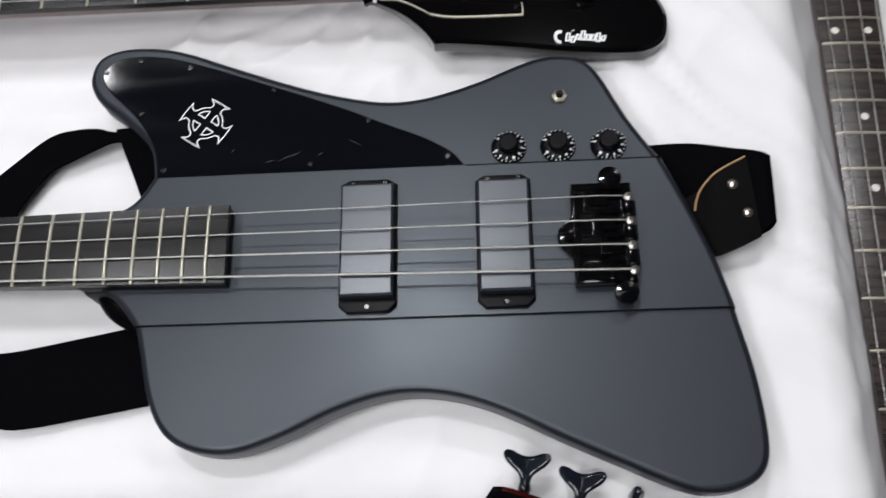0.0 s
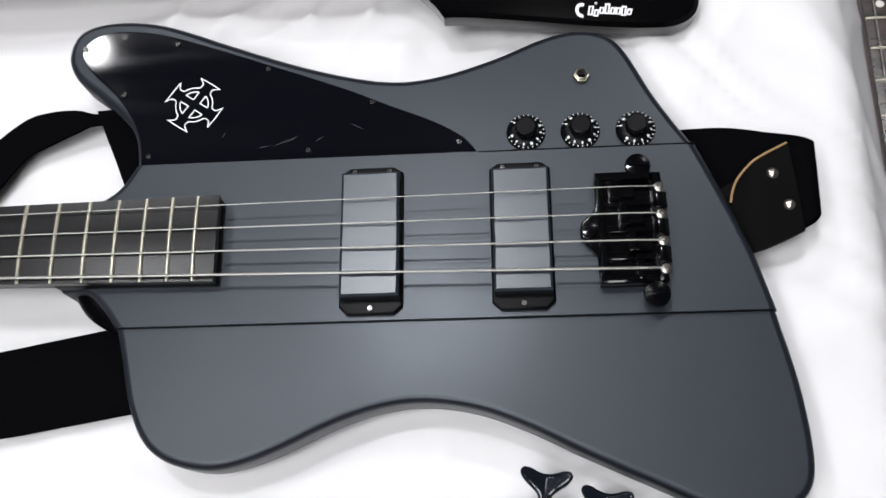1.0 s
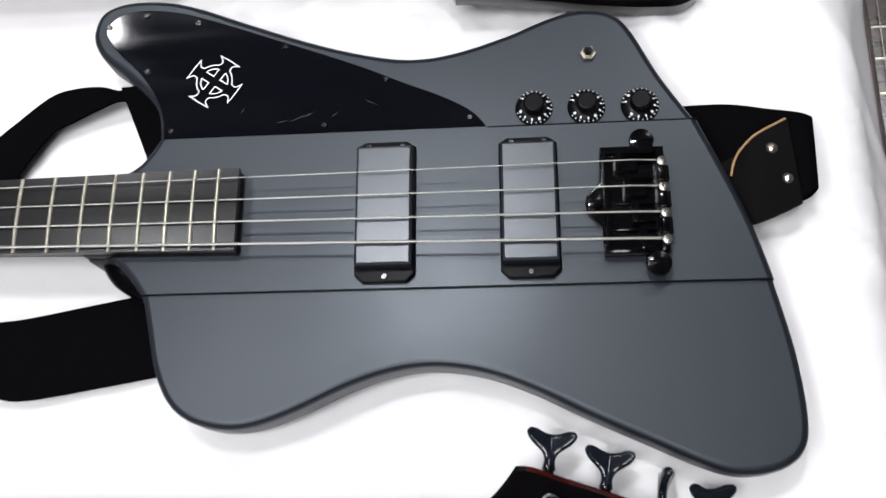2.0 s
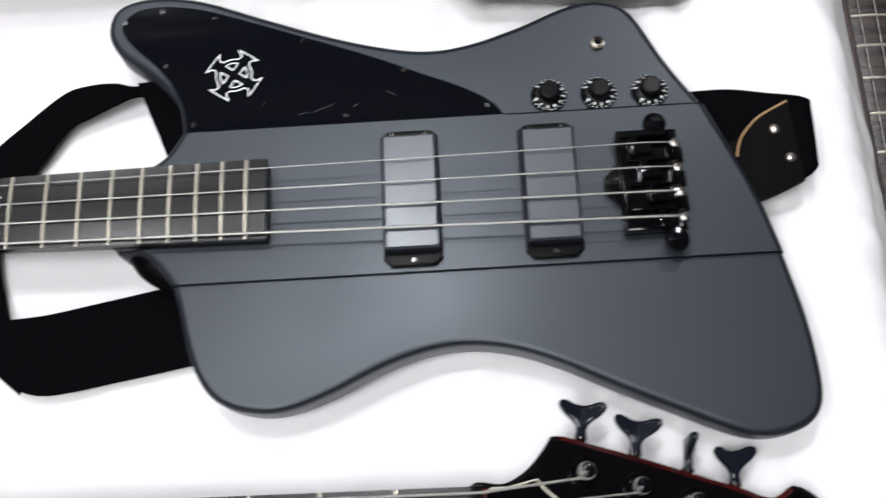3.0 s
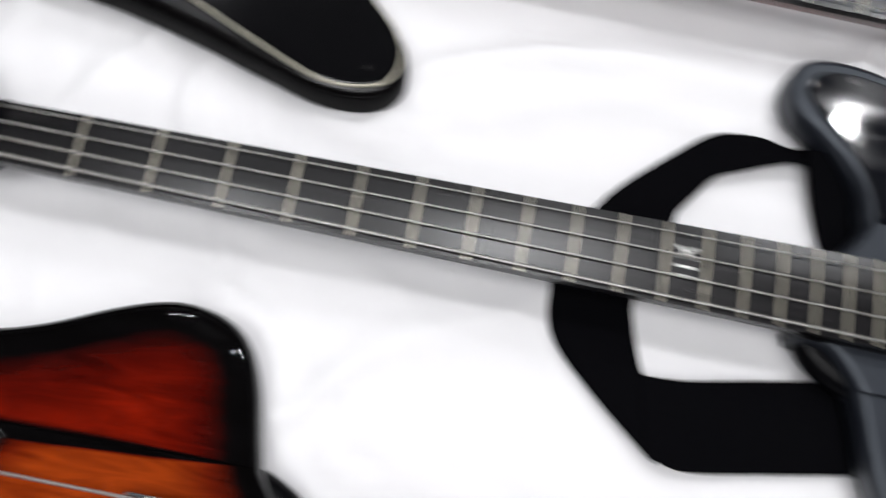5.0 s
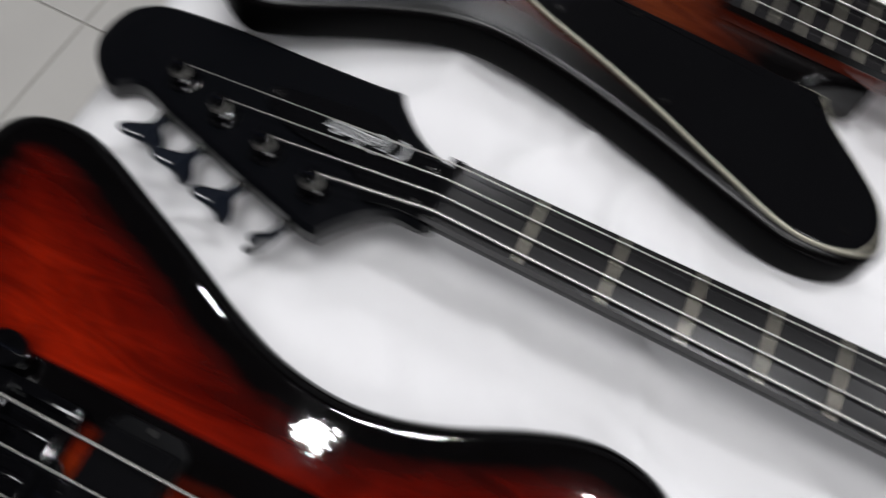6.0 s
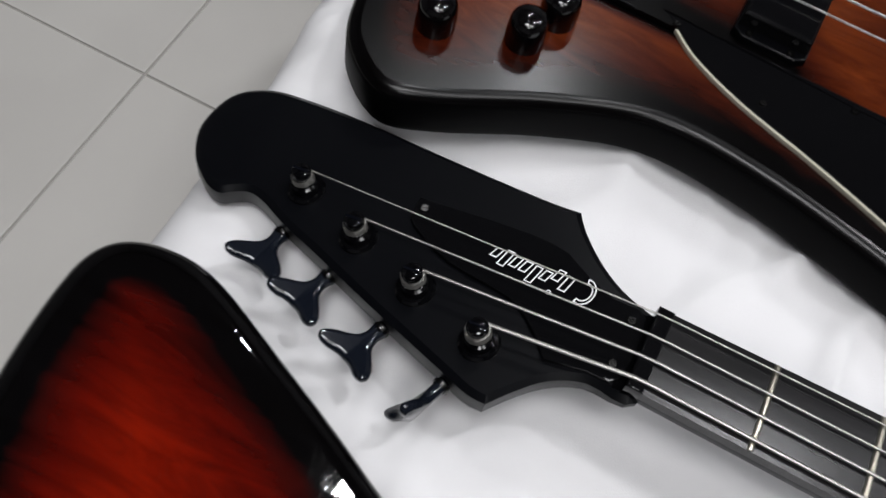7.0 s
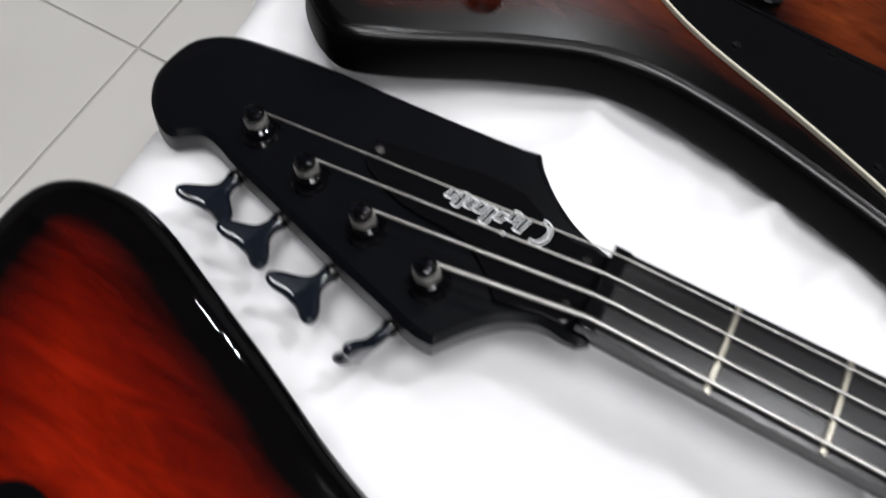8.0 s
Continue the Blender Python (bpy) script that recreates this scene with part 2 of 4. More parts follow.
def slab(poly, z0, z1, r=0.003, steps=4, tight=None, chamfer=None, rim=None, lower=True, under=None, hollow=False):
    """A plate with rounded edges. tight: which edges stay sharp; chamfer: (inset, drop) of a flat bevel on top; rim: gives the distance to the dark rim."""
    poly = [Vector((p[0], p[1])) for p in poly]
    flags = list(tight) if tight else [False] * len(poly)
    if area(poly) < 0:
        poly.reverse()
        flags = flags[:-1][::-1] + flags[-1:] if tight else flags
    n = len(poly)
    prof = [(1.0, z0)] if lower else [(0.0, z0)]
    if lower:
        rb = under or r
        prof[0] = (rb / r, z0)
        prof.append((0.3 * rb / r, z0 + 0.3 * rb))
        prof.append((0.0, z0 + rb))
    if chamfer:
        prof += [(0.0, z1 - chamfer[1]), (chamfer[0] / r, z1)]
    else:
        for k in range(steps + 1):
            a = math.pi / 2 * k / steps
            prof.append((1 - math.cos(a), z1 - r + r * math.sin(a)))
    bm = bmesh.new()
    layer = bm.verts.layers.float.new("rim") if rim else None
    rings = []
    for f, z in prof:
        d = [min(0.0002, f * r) if flags[i] else f * r for i in range(n)]
        rings.append([bm.verts.new((p.x, p.y, z)) for p in inset(poly, d)])
    for a, b in zip(rings, rings[1:]):
        for i in range(n):
            j = (i + 1) % n
            bm.faces.new((a[i], a[j], b[j], b[i]))
    for tri in tessellate_polygon([[Vector((v.co.x, v.co.y, 0)) for v in rings[0]]]):
        t = [rings[0][i] for i in tri]
        if area([v.co for v in t]) > 0:
            t.reverse()
        bm.faces.new(t)
    if rim:
        top = [Vector((v.co.x, v.co.y)) for v in rings[-1]]
        xs, ys = [p.x for p in top], [p.y for p in top]
        pts, step = list(top), 0.008
        gx = min(xs)
        while gx < max(xs):
            gy = min(ys)
            while gy < max(ys):
                q = Vector((gx, gy))
                if inside(q, top) and to_line(q, top) > 0.004:
                    pts.append(q)
                gy += step
            gx += step
        co, _, faces, *_ = delaunay_2d_cdt(pts, [(i, (i + 1) % n) for i in range(n)], [], 1, 1e-6)
        vs = [bm.verts.new((c.x, c.y, prof[-1][1])) for c in co]
        for f in faces:
            t = [vs[i] for i in f]
            if area([v.co for v in t]) < 0:
                t.reverse()
            bm.faces.new(t)
        bmesh.ops.remove_doubles(bm, verts=bm.verts, dist=2e-5)
        for v in bm.verts:
            v[layer] = rim(Vector((v.co.x, v.co.y))) if v.co.z > z1 - 0.5 * r else 0.0
    elif hollow:   # an outline with hollows: filled triangle by triangle
        top = rings[-1]
        co, _, faces, *_ = delaunay_2d_cdt([Vector((v.co.x, v.co.y)) for v in top], [(i, (i + 1) % n) for i in range(n)], [], 1, 1e-6)
        vs = [bm.verts.new((c.x, c.y, prof[-1][1])) for c in co]
        for f in faces:
            t = [vs[i] for i in f]
            if area([v.co for v in t]) < 0:
                t.reverse()
            bm.faces.new(t)
        bmesh.ops.remove_doubles(bm, verts=bm.verts, dist=2e-5)
    else:
        bm.faces.new(rings[-1])
    return bm


def inside(q, poly):
    hit = False
    for a, b in zip(poly, poly[1:] + poly[:1]):
        if (a.y > q.y) != (b.y > q.y) and q.x < (b.x - a.x) * (q.y - a.y) / (b.y - a.y) + a.x:
            hit = not hit
    return hit


def to_line(q, poly):
    best = 9.0
    for a, b in zip(poly, poly[1:] + poly[:1]):
        d = b - a
        t = max(0.0, min(1.0, (q - a).dot(d) / max(d.length_squared, 1e-12)))
        best = min(best, (a + d * t - q).length)
    return best


def box(x0, x1, y0, y1, z0, z1, r=0.0006):
    return slab([(x0, y0), (x1, y0), (x1, y1), (x0, y1)], z0, z1, r, 2)


def lathe(profile, n=28, at=(0, 0, 0)):
    """A turned shape round z from (radius, height) pairs."""
    bm = bmesh.new()
    rings = [[bm.verts.new((at[0] + max(r, 1e-5) * math.cos(2 * math.pi * k / n), at[1] + max(r, 1e-5) * math.sin(2 * math.pi * k / n), at[2] + z))
              for k in range(n)] for r, z in profile]
    for a, b in zip(rings, rings[1:]):
        for i in range(n):
            bm.faces.new((a[i], a[(i + 1) % n], b[(i + 1) % n], b[i]))
    bm.faces.new(rings[0][::-1])
    bm.faces.new(rings[-1])
    return bm


def tube(path, r, n=8):
    """A round wire along a path; r may be one radius or one for each point."""
    bm = bmesh.new()
    path = [Vector(p) for p in path]
    rings = []
    for i, p in enumerate(path):
        d = (path[min(i + 1, len(path) - 1)] - path[max(i - 1, 0)]).normalized()
        up = Vector((0, 0, 1)) if abs(d.z) < 0.9 else Vector((1, 0, 0))
        s = d.cross(up).normalized()
        u = s.cross(d)
        rr = r[i] if isinstance(r, (list, tuple)) else r
        rings.append([bm.verts.new(p + rr * (math.cos(2 * math.pi * k / n) * s + math.sin(2 * math.pi * k / n) * u)) for k in range(n)])
    for a, b in zip(rings, rings[1:]):
        for i in range(n):
            bm.faces.new((a[i], a[(i + 1) % n], b[(i + 1) % n], b[i]))
    bm.faces.new(rings[0])
    bm.faces.new(rings[-1][::-1])
    bmesh.ops.recalc_face_normals(bm, faces=bm.faces)
    return bm


def merge(*bms):
    """Several bmeshes as one."""
    out = bmesh.new()
    for b in bms:
        me = bpy.data.meshes.new("scratch")
        b.to_mesh(me)
        b.free()
        out.from_mesh(me)
        bpy.data.meshes.remove(me)
    return out


def moved(bm, m):
    bm.transform(m)
    return bm


def ribbon(pairs, thick, n=6):
    """A strap from pairs of edge points (each x, y, z), smooth along its length."""
    left = curve_through([p[0] for p in pairs], n, False)
    right = curve_through([p[1] for p in pairs], n, False)
    bm = bmesh.new()
    rows = []
    for a, b in zip(left, right):
        m = (a + b) / 2 + Vector((0, 0, thick * 0.3))
        dn = Vector((0, 0, thick))
        rows.append([bm.verts.new(v) for v in (a, m, b, b - dn, m - dn, a - dn)])
    for r, s in zip(rows, rows[1:]):
        for i in range(6):
            bm.faces.new((r[i], r[(i + 1) % 6], s[(i + 1) % 6], s[i]))
    bm.faces.new(rows[0])
    bm.faces.new(rows[-1][::-1])
    bmesh.ops.recalc_face_normals(bm, faces=bm.faces)
    return bm


# ---------------------------------------------------------------- bass guitars
SCALE = 0.8636
TOP, WING = 0.0455, 0.042     # top of the centre block and of the wings
FB = 0.060                    # top of the fretboard
TIP = {"fall": math.tan(radians(13.2))}   # how the headstock falls back


def fret_x(k):
    return SCALE * (1 - 2 ** (-k / 12))


def half(x):
    return 0.0192 + 0.0093 * x / fret_x(20)


def crown(y):
    """The fretboard's top, rounded across."""
    return FB + .0004 - y * y / .62


def head_z(x):
    return 0.052 + x * TIP["fall"]


UPPER = [(.5415, .0588), (.5375, .081), (.527, .0965), (.5075, .1145), (.491, .128), (.483, .145), (.4875, .1635), (.5045, .1718),
         (.530, .1722), (.557, .1663), (.598, .150), (.642, .133), (.681, .121), (.715, .115), (.746, .118), (.782, .129),
         (.816, .143), (.839, .147), (.858, .142), (.870, .128), (.887, .093), (.9077, .0588)]
UPPER_WIDE = [(0.5335, 0.0580), (0.5260, 0.0615), (0.5050, 0.0815), (0.4820, 0.0975), (0.4690, 0.1145), (0.4670, 0.1345), (0.4830, 0.1505),
              (0.5180, 0.1545), (0.5600, 0.1445), (0.6180, 0.1285), (0.6830, 0.1155), (0.7340, 0.1145), (0.7800, 0.1335), (0.8260, 0.1605),
              (0.8540, 0.1705), (0.8780, 0.1565), (0.8910, 0.1345), (0.8980, 0.0945), (0.9020, 0.0580)]
CENTRE_R = [(.908, .058), (.924, .019), (.937, -.017), (.9465, -.053)]
CENTRE_L = [(.5385, -.053), (.529, -.040), (.516, -.0285), (.500, -.0275)]
CENTRE_T = [(.500, .0275), (.516, .0325), (.531, .042), (.5415, .058)]
LOWER = [(.9465, -.053), (.955, -.097), (.958, -.137), (.954, -.157), (.941, -.168), (.920, -.1715), (.899, -.167),
         (.865, -.152), (.830, -.136), (.795, -.119), (.765, -.108), (.735, -.1035), (.708, -.106), (.679, -.115),
         (.646, -.130), (.620, -.139), (.600, -.141), (.578, -.136), (.562, -.124), (.551, -.102), (.543, -.070), (.5385, -.053)]
HEAD = [(0.0040, 0.0195), (-0.0039, 0.0206), (-0.0195, 0.0275), (-0.0330, 0.0378), (-0.0439, 0.0496), (-0.0493, 0.0580), (-0.0493, 0.0580),
        (-0.0620, 0.0579), (-0.0844, 0.0596), (-0.1144, 0.0623), (-0.1650, 0.0675), (-0.1985, 0.0689), (-0.2182, 0.0673), (-0.2327, 0.0589),
        (-0.2379, 0.0451), (-0.2375, 0.0304), (-0.2305, 0.0168), (-0.2224, 0.0090), (-0.2142, 0.0033), (-0.2066, 0.0015), (-0.2000, 0.0051),
        (-0.1929, 0.0076), (-0.1832, 0.0050), (-0.1703, -0.0012), (-0.1480, -0.0097), (-0.1135, -0.0233), (-0.0754, -0.0374), (-0.0582, -0.0438),
        (-0.0491, -0.0447), (-0.0491, -0.0447), (-0.0409, -0.0346), (-0.0308, -0.0251), (-0.0169, -0.0196), (0.0040, -0.0195)]
HEAD_SLIM = [(0.0040, 0.0195), (-0.0040, 0.0205), (-0.0200, 0.0265), (-0.0340, 0.0355), (-0.0450, 0.0465), (-0.0505, 0.0545), (-0.0505, 0.0545),
        (-0.0630, 0.0535), (-0.0850, 0.0535), (-0.1140, 0.0540), (-0.1620, 0.0555), (-0.1930, 0.0545), (-0.2110, 0.0515), (-0.2240, 0.0425),
        (-0.2285, 0.0290), (-0.2280, 0.0150), (-0.2215, 0.0025), (-0.2140, -0.0045), (-0.2065, -0.0095), (-0.1995, -0.0108), (-0.1935, -0.0070),
        (-0.1870, -0.0042), (-0.1780, -0.0062), (-0.1660, -0.0115), (-0.1450, -0.0185), (-0.1120, -0.0300), (-0.0750, -0.0420), (-0.0580, -0.0475),
        (-0.0490, -0.0480), (-0.0490, -0.0480), (-0.0410, -0.0375), (-0.0310, -0.0275), (-0.0170, -0.0205), (0.0040, -0.0195)]
COVER = [(-0.0059, 0.0161), (-0.0215, 0.0197), (-0.0352, 0.0265), (-0.0461, 0.0333), (-0.0461, 0.0333), (-0.0653, 0.0361), (-0.1179, 0.0345),
        (-0.1179, 0.0345), (-0.1178, 0.0269), (-0.1139, 0.0195), (-0.0913, 0.0080), (-0.0607, 0.0021), (-0.0456, -0.0083), (-0.0367, -0.0188),
        (-0.0367, -0.0188), (-0.0198, -0.0163), (-0.0060, -0.0143)]
COVER_SLIM = [(-0.0060, 0.0160), (-0.0220, 0.0185), (-0.0360, 0.0240), (-0.0470, 0.0300), (-0.0470, 0.0300), (-0.0660, 0.0315), (-0.1170, 0.0265),
        (-0.1170, 0.0265), (-0.1168, 0.0190), (-0.1130, 0.0120), (-0.0910, 0.0020), (-0.0610, -0.0020), (-0.0460, -0.0115), (-0.0370, -0.0215),
        (-0.0370, -0.0215), (-0.0200, -0.0175), (-0.0060, -0.0145)]
POSTS = [(-0.1685, 0.0185), (-0.1334, 0.0044), (-0.0982, -0.0092), (-0.0627, -0.0217)]
POSTS_SLIM = [(-.1660, .0080), (-.1340, -.0038), (-.1005, -.0148), (-.0670, -.0252)]
EDGES = [(-0.1708, -0.0004), (-0.1390, -0.0125), (-0.1047, -0.0263), (-0.0698, -0.0394)]
EDGES_SLIM = [(-.1665, -.0107), (-.1365, -.0207), (-.1035, -.0325), (-.0695, -.0437)]
GUARD_LINE = [(.545, .0585), (.543, .075), (.536, .092), (.522, .112), (.503, .131), (.4948, .144), (.498, .154), (.510, .1608),
              (.533, .1612), (.564, .1540), (.628, .1297), (.678, .110), (.712, .0945), (.741, .0815), (.760, .0695), (.769, .0585)]


def screw(parent, x, y, z, mat=CHROME, r=0.0021):
    s = part("screw", lathe([(r, 0), (r, 0.0006), (r * .8, 0.0012), (r * .35, 0.0012), (r * .3, 0.0006), (0, 0.0006)], 12, (x, y, z)), mat, parent)
    return s


def wing_key():
    """The broad winged grip of a tuner: a stem that flares into two thick rounded ears with a raised spine."""
    side = [(.0, .0034), (.005, .0034), (.0088, .0046), (.0118, .0076), (.0146, .0112), (.0178, .0142), (.0210, .0154), (.0236, .0136),
            (.0236, .0096), (.0220, .0054), (.0212, .0020)]
    pts = [(x, -y) for x, y in side] + [(x, y) for x, y in reversed(side)]
    bm = slab(curve_through(pts, 4), -0.0028, 0.0028, 0.0025, 4)
    bmesh.ops.bisect_plane(bm, geom=bm.verts[:] + bm.edges[:] + bm.faces[:], plane_co=(0, 0, 0), plane_no=(0, 1, 0))
    for v in bm.verts:
        out = max(0, v.co.x - .003) / .02
        v.co.z += .0052 * out * abs(v.co.y) / .016 - .0012 * out
    return bm


KEY_MESH = to_mesh("tuner_key", wing_key(), KEYMAT, 24)


def tuner(parent, x, y, edge, tilt, ring):
    """A tuner square to the headstock: bushing with its post, and a winged key past the headstock's edge."""
    lean = pose(x, y, head_z(x), 0, -math.degrees(math.atan(TIP["fall"])), 0)
    t = part("tuner", lathe([(.0092, -.0005), (.0092, .0010), (.0082, .0020), (.0066, .0022), (.0060, .0052), (.0048, .006), (0, .006)], 20), HARD, parent)
    t.matrix_local = lean
    part("post", lathe([(.0044, .004), (.0044, .0068), (.0036, .0074), (.0036, .0105), (.0044, .0112), (.0048, .0124), (.0048, .0138), (.0041, .0150), (.0028, .0156), (0, .0157)], 20), HARD, t, "polished black post")
    part("post_slot", box(-.0040, .0040, -.0007, .0007, .0150, .0160, .0002), GUARD, t)
    turns = [(.0048 * math.cos(a), .0048 * math.sin(a), .0072 + .0042 * a / 16) for a in [k * .5 for k in range(34)]]
    part("string_winding", tube(turns, max(ring * 1.05, .0007), 6), STRING, t, "coiled steel string end")
    d = Vector((edge[0] - x, edge[1] - y, 0))
    n = d.normalized()
    shaft = tube([d * .8 + Vector((0, 0, -.009)), d + n * .005 + Vector((0, 0, -.009))], .0034, 10)
    part("key_shaft", shaft, HARD, t)
    part("shaft_collar", tube([d + n * .0022 + Vector((0, 0, -.009)), d + n * .0040 + Vector((0, 0, -.009))], .0042, 12), CHROME, t)
    k = new("tuner_key", KEY_MESH)
    k.parent = t
    ang = math.degrees(math.atan2(d.y, d.x))
    k.matrix_local = pose(d.x + n.x * .003, d.y + n.y * .003, -.009, 0, 0, ang) @ pose(0, 0, 0, tilt, -4, 0)
    return t


def pickup(parent, x0, x1, y0, y1, mat):
    p = part("pickup", slab(curve_through([(x0, y0), (x0, y0), (x1, y0), (x1, y0), (x1, y1), (x1, y1), (x0, y1), (x0, y1)], 1), TOP - .001, TOP + .0135, .0015, 3, None, (.0015, .0012)), mat, parent)
    c = .004
    base = [(x0 - .0015, y0 - .004), (x0 + c, y0 - .009), (x1 - c, y0 - .009), (x1 + .0015, y0 - .004), (x1 + .0015, y1 + .003), (x1 - c, y1 + .007), (x0 + c, y1 + .007), (x0 - .0015, y1 + .003)]
    part("pickup_ring", slab(base, TOP - .001, TOP + .0045, .0012, 2), NECKBLACK, p, "glossy black mounting ring")
    for sx, sy in (((x0 + x1) / 2, y0 - .0055), (x0 + .007, y1 + .0035), (x1 - .007, y1 + .0035)):
        screw(p, sx, sy, TOP + .0044, CHROME, .0021)
    return p


def bridge(parent, lanes):
    frame_line = [(.842, -.0375), (.872, -.0375), (.880, -.034), (.880, .030), (.872, .0345), (.842, .0345), (.8415, .013), (.8325, .004), (.8315, -.0015), (.8325, -.007), (.8415, -.017)]
    b = part("bridge", slab(frame_line, TOP + .001, TOP + .0055, .0015, 3), HARD, parent, "black chrome three-point bass bridge")
    for y0, y1 in ((.029, .0345), (-.0375, -.032)):
        part("side_rail", box(.842, .876, y0, y1, TOP + .005, TOP + .0125, .0015), HARD, b)
    part("tail_rail", box(.8765, .8825, -.037, .034, TOP + .003, TOP + .0125, .002), HARD, b)
    for y in (.0140, -.0035, -.0210):
        part("lane_wall", box(.8455, .8765, y - .0012, y + .0012, TOP + .005, TOP + .0095, .0008), HARD, b)
        part("tail_block", moved(box(-.0036, .0036, -.0052, .0052, -.003, .003, .0012), pose(.8805, y, TOP + .0128, 0, 14, 0)), HARD, b)
    part("front_bar", box(.8435, .8475, -.036, .033, TOP + .005, TOP + .0098, .0012), HARD, b)
    for k, y in enumerate(lanes):
        sx = (.853, .858, .862, .866)[k]
        part("saddle", merge(box(sx - .002, sx + .0025, y - .0062, y + .0062, TOP + .005, TOP + .0145, .001),
                             box(sx - .002, sx + .013, y - .0045, y + .0045, TOP + .0045, TOP + .009, .001)), HARD, b)
        part("saddle_screw", tube([(sx, y + .003, TOP + .0075), (.879, y + .003, TOP + .0075)], .0014, 8), HARD, b)
        part("ball_end", lathe([(.0012, 0), (.003, .0008), (.003, .0035), (.0012, .0042), (0, .003)], 14, (.8805, y, TOP + .0105)), NICKEL, b, "bright string ball end")
    for x, y, k in ((.869, .0385, 1.0), (.8745, -.0445, 1.0), (.8375, -.0015, .62)):
        s = part("stud", lathe([(.0052 * k, 0), (.0052 * k, .006 * k), (.0074 * k, .0066 * k), (.0080 * k, .0085 * k), (.0080 * k, .0115 * k), (.0074 * k, .0126 * k), (.004 * k, .0130 * k), (0, .0131 * k)], 24, (x, y, TOP)), HARD, b)
        part("slot", box(x - .0060 * k, x + .0060 * k, y - .0007, y + .0007, TOP + .0130 * k, TOP + .0138 * k, .0002), GUARD, s)
    return b


def skirt_knob(parent, x, y, z, turn):
    k = part("control_knob", lathe([(.0124, 0), (.0127, .0012), (.0122, .0021), (.0085, .0040), (.0070, .0042), (0, .0042)], 36, (x, y, z)), KNOB, parent)
    flutes = [((.0071 if i % 2 else .0067) * math.cos(math.pi * i / 28), (.0071 if i % 2 else .0067) * math.sin(math.pi * i / 28)) for i in range(56)]
    part("cap", moved(slab(flutes, .003, .0118, .0012, 3), Matrix.Translation((x, y, z))), KNOB, k, "fluted black cap")
    for i in range(21):
        a = math.radians(turn + i * 15)
        for r0, r1, w in ((.0112, .0122, .0003), (.0086, .0104, .0005 if i % 3 else .0008))[:1 if i % 2 else 2]:
            bar = box(r0, r1, -w, w, 0, .0003, .0001)
            m = Matrix.Translation((x, y, z + .0031)) @ Matrix.Rotation(a, 4, "Z") @ Matrix.Translation((.0105, 0, 0)) @ Matrix.Rotation(radians(27), 4, "Y") @ Matrix.Translation((-.0105, 0, 0))
            part("dial_mark", moved(bar, m), WHITE_INK, k, "small white dial mark")
    return k


def dome_knob(parent, x, y, z):
    return part("control_knob", lathe([(.0098, 0), (.0100, .003), (.0097, .013), (.0088, .0165), (.0065, .0185), (.003, .0194), (0, .0195)], 32, (x, y, z)), BLACK_GLOSS, parent)


def line_shape(pts, w, z, closed=True):
    """A thin raised line of print along a closed path."""
    pts = [Vector((p[0], p[1])) for p in pts]
    if area(pts) < 0:
        pts.reverse()
    a, b = inset(pts, [-w / 2] * len(pts)), inset(pts, [w / 2] * len(pts))
    bm = bmesh.new()
    va = [bm.verts.new((p.x, p.y, z)) for p in a]
    vb = [bm.verts.new((p.x, p.y, z)) for p in b]
    n = len(pts)
    for i in range(n if closed else n - 1):
        j = (i + 1) % n
        bm.faces.new((va[i], va[j], vb[j], vb[i]))
    return bm


def emblem(parent, x, y, turn):
    """A ringed cross with flared arms, drawn as a white outline."""
    z = TOP - .0006
    m = pose(x, y, 0, 0, 0, turn)
    out = []
    for q in range(4):
        a = q * 90
        arm = [(.0119, -.0048), (.0136, -.0041), (.0150, -.0040), (.0162, -.0047), (.0184, -.0080), (.0187, -.0026), (.0187, .0026), (.0184, .0080), (.0162, .0047), (.0150, .0040), (.0136, .0041), (.0119, .0048)]
        for p in arm:
            v = Matrix.Rotation(radians(a), 2) @ Vector(p)
            out.append((v.x, v.y))
        for s in range(1, 6):
            t = radians(a + 22 + s * 46 / 6)
            out.append((.0128 * math.cos(t), .0128 * math.sin(t)))
    bms = [line_shape(out, .0008, z)]
    for q in range(4):
        c = radians(q * 90 + 45)
        w = [(.0029, .0029), (.0091, .0029)] + [(.0098 * math.cos(radians(t)), .0098 * math.sin(radians(t))) for t in (24, 38, 52, 66)] + [(.0029, .0091)]
        rot = Matrix.Rotation(radians(q * 90), 2)
        bms.append(line_shape([tuple(rot @ Vector(p)) for p in w], .0008, z))
    return part("emblem", moved(merge(*bms), m), WHITE_INK, parent, "white outlined ringed cross emblem")


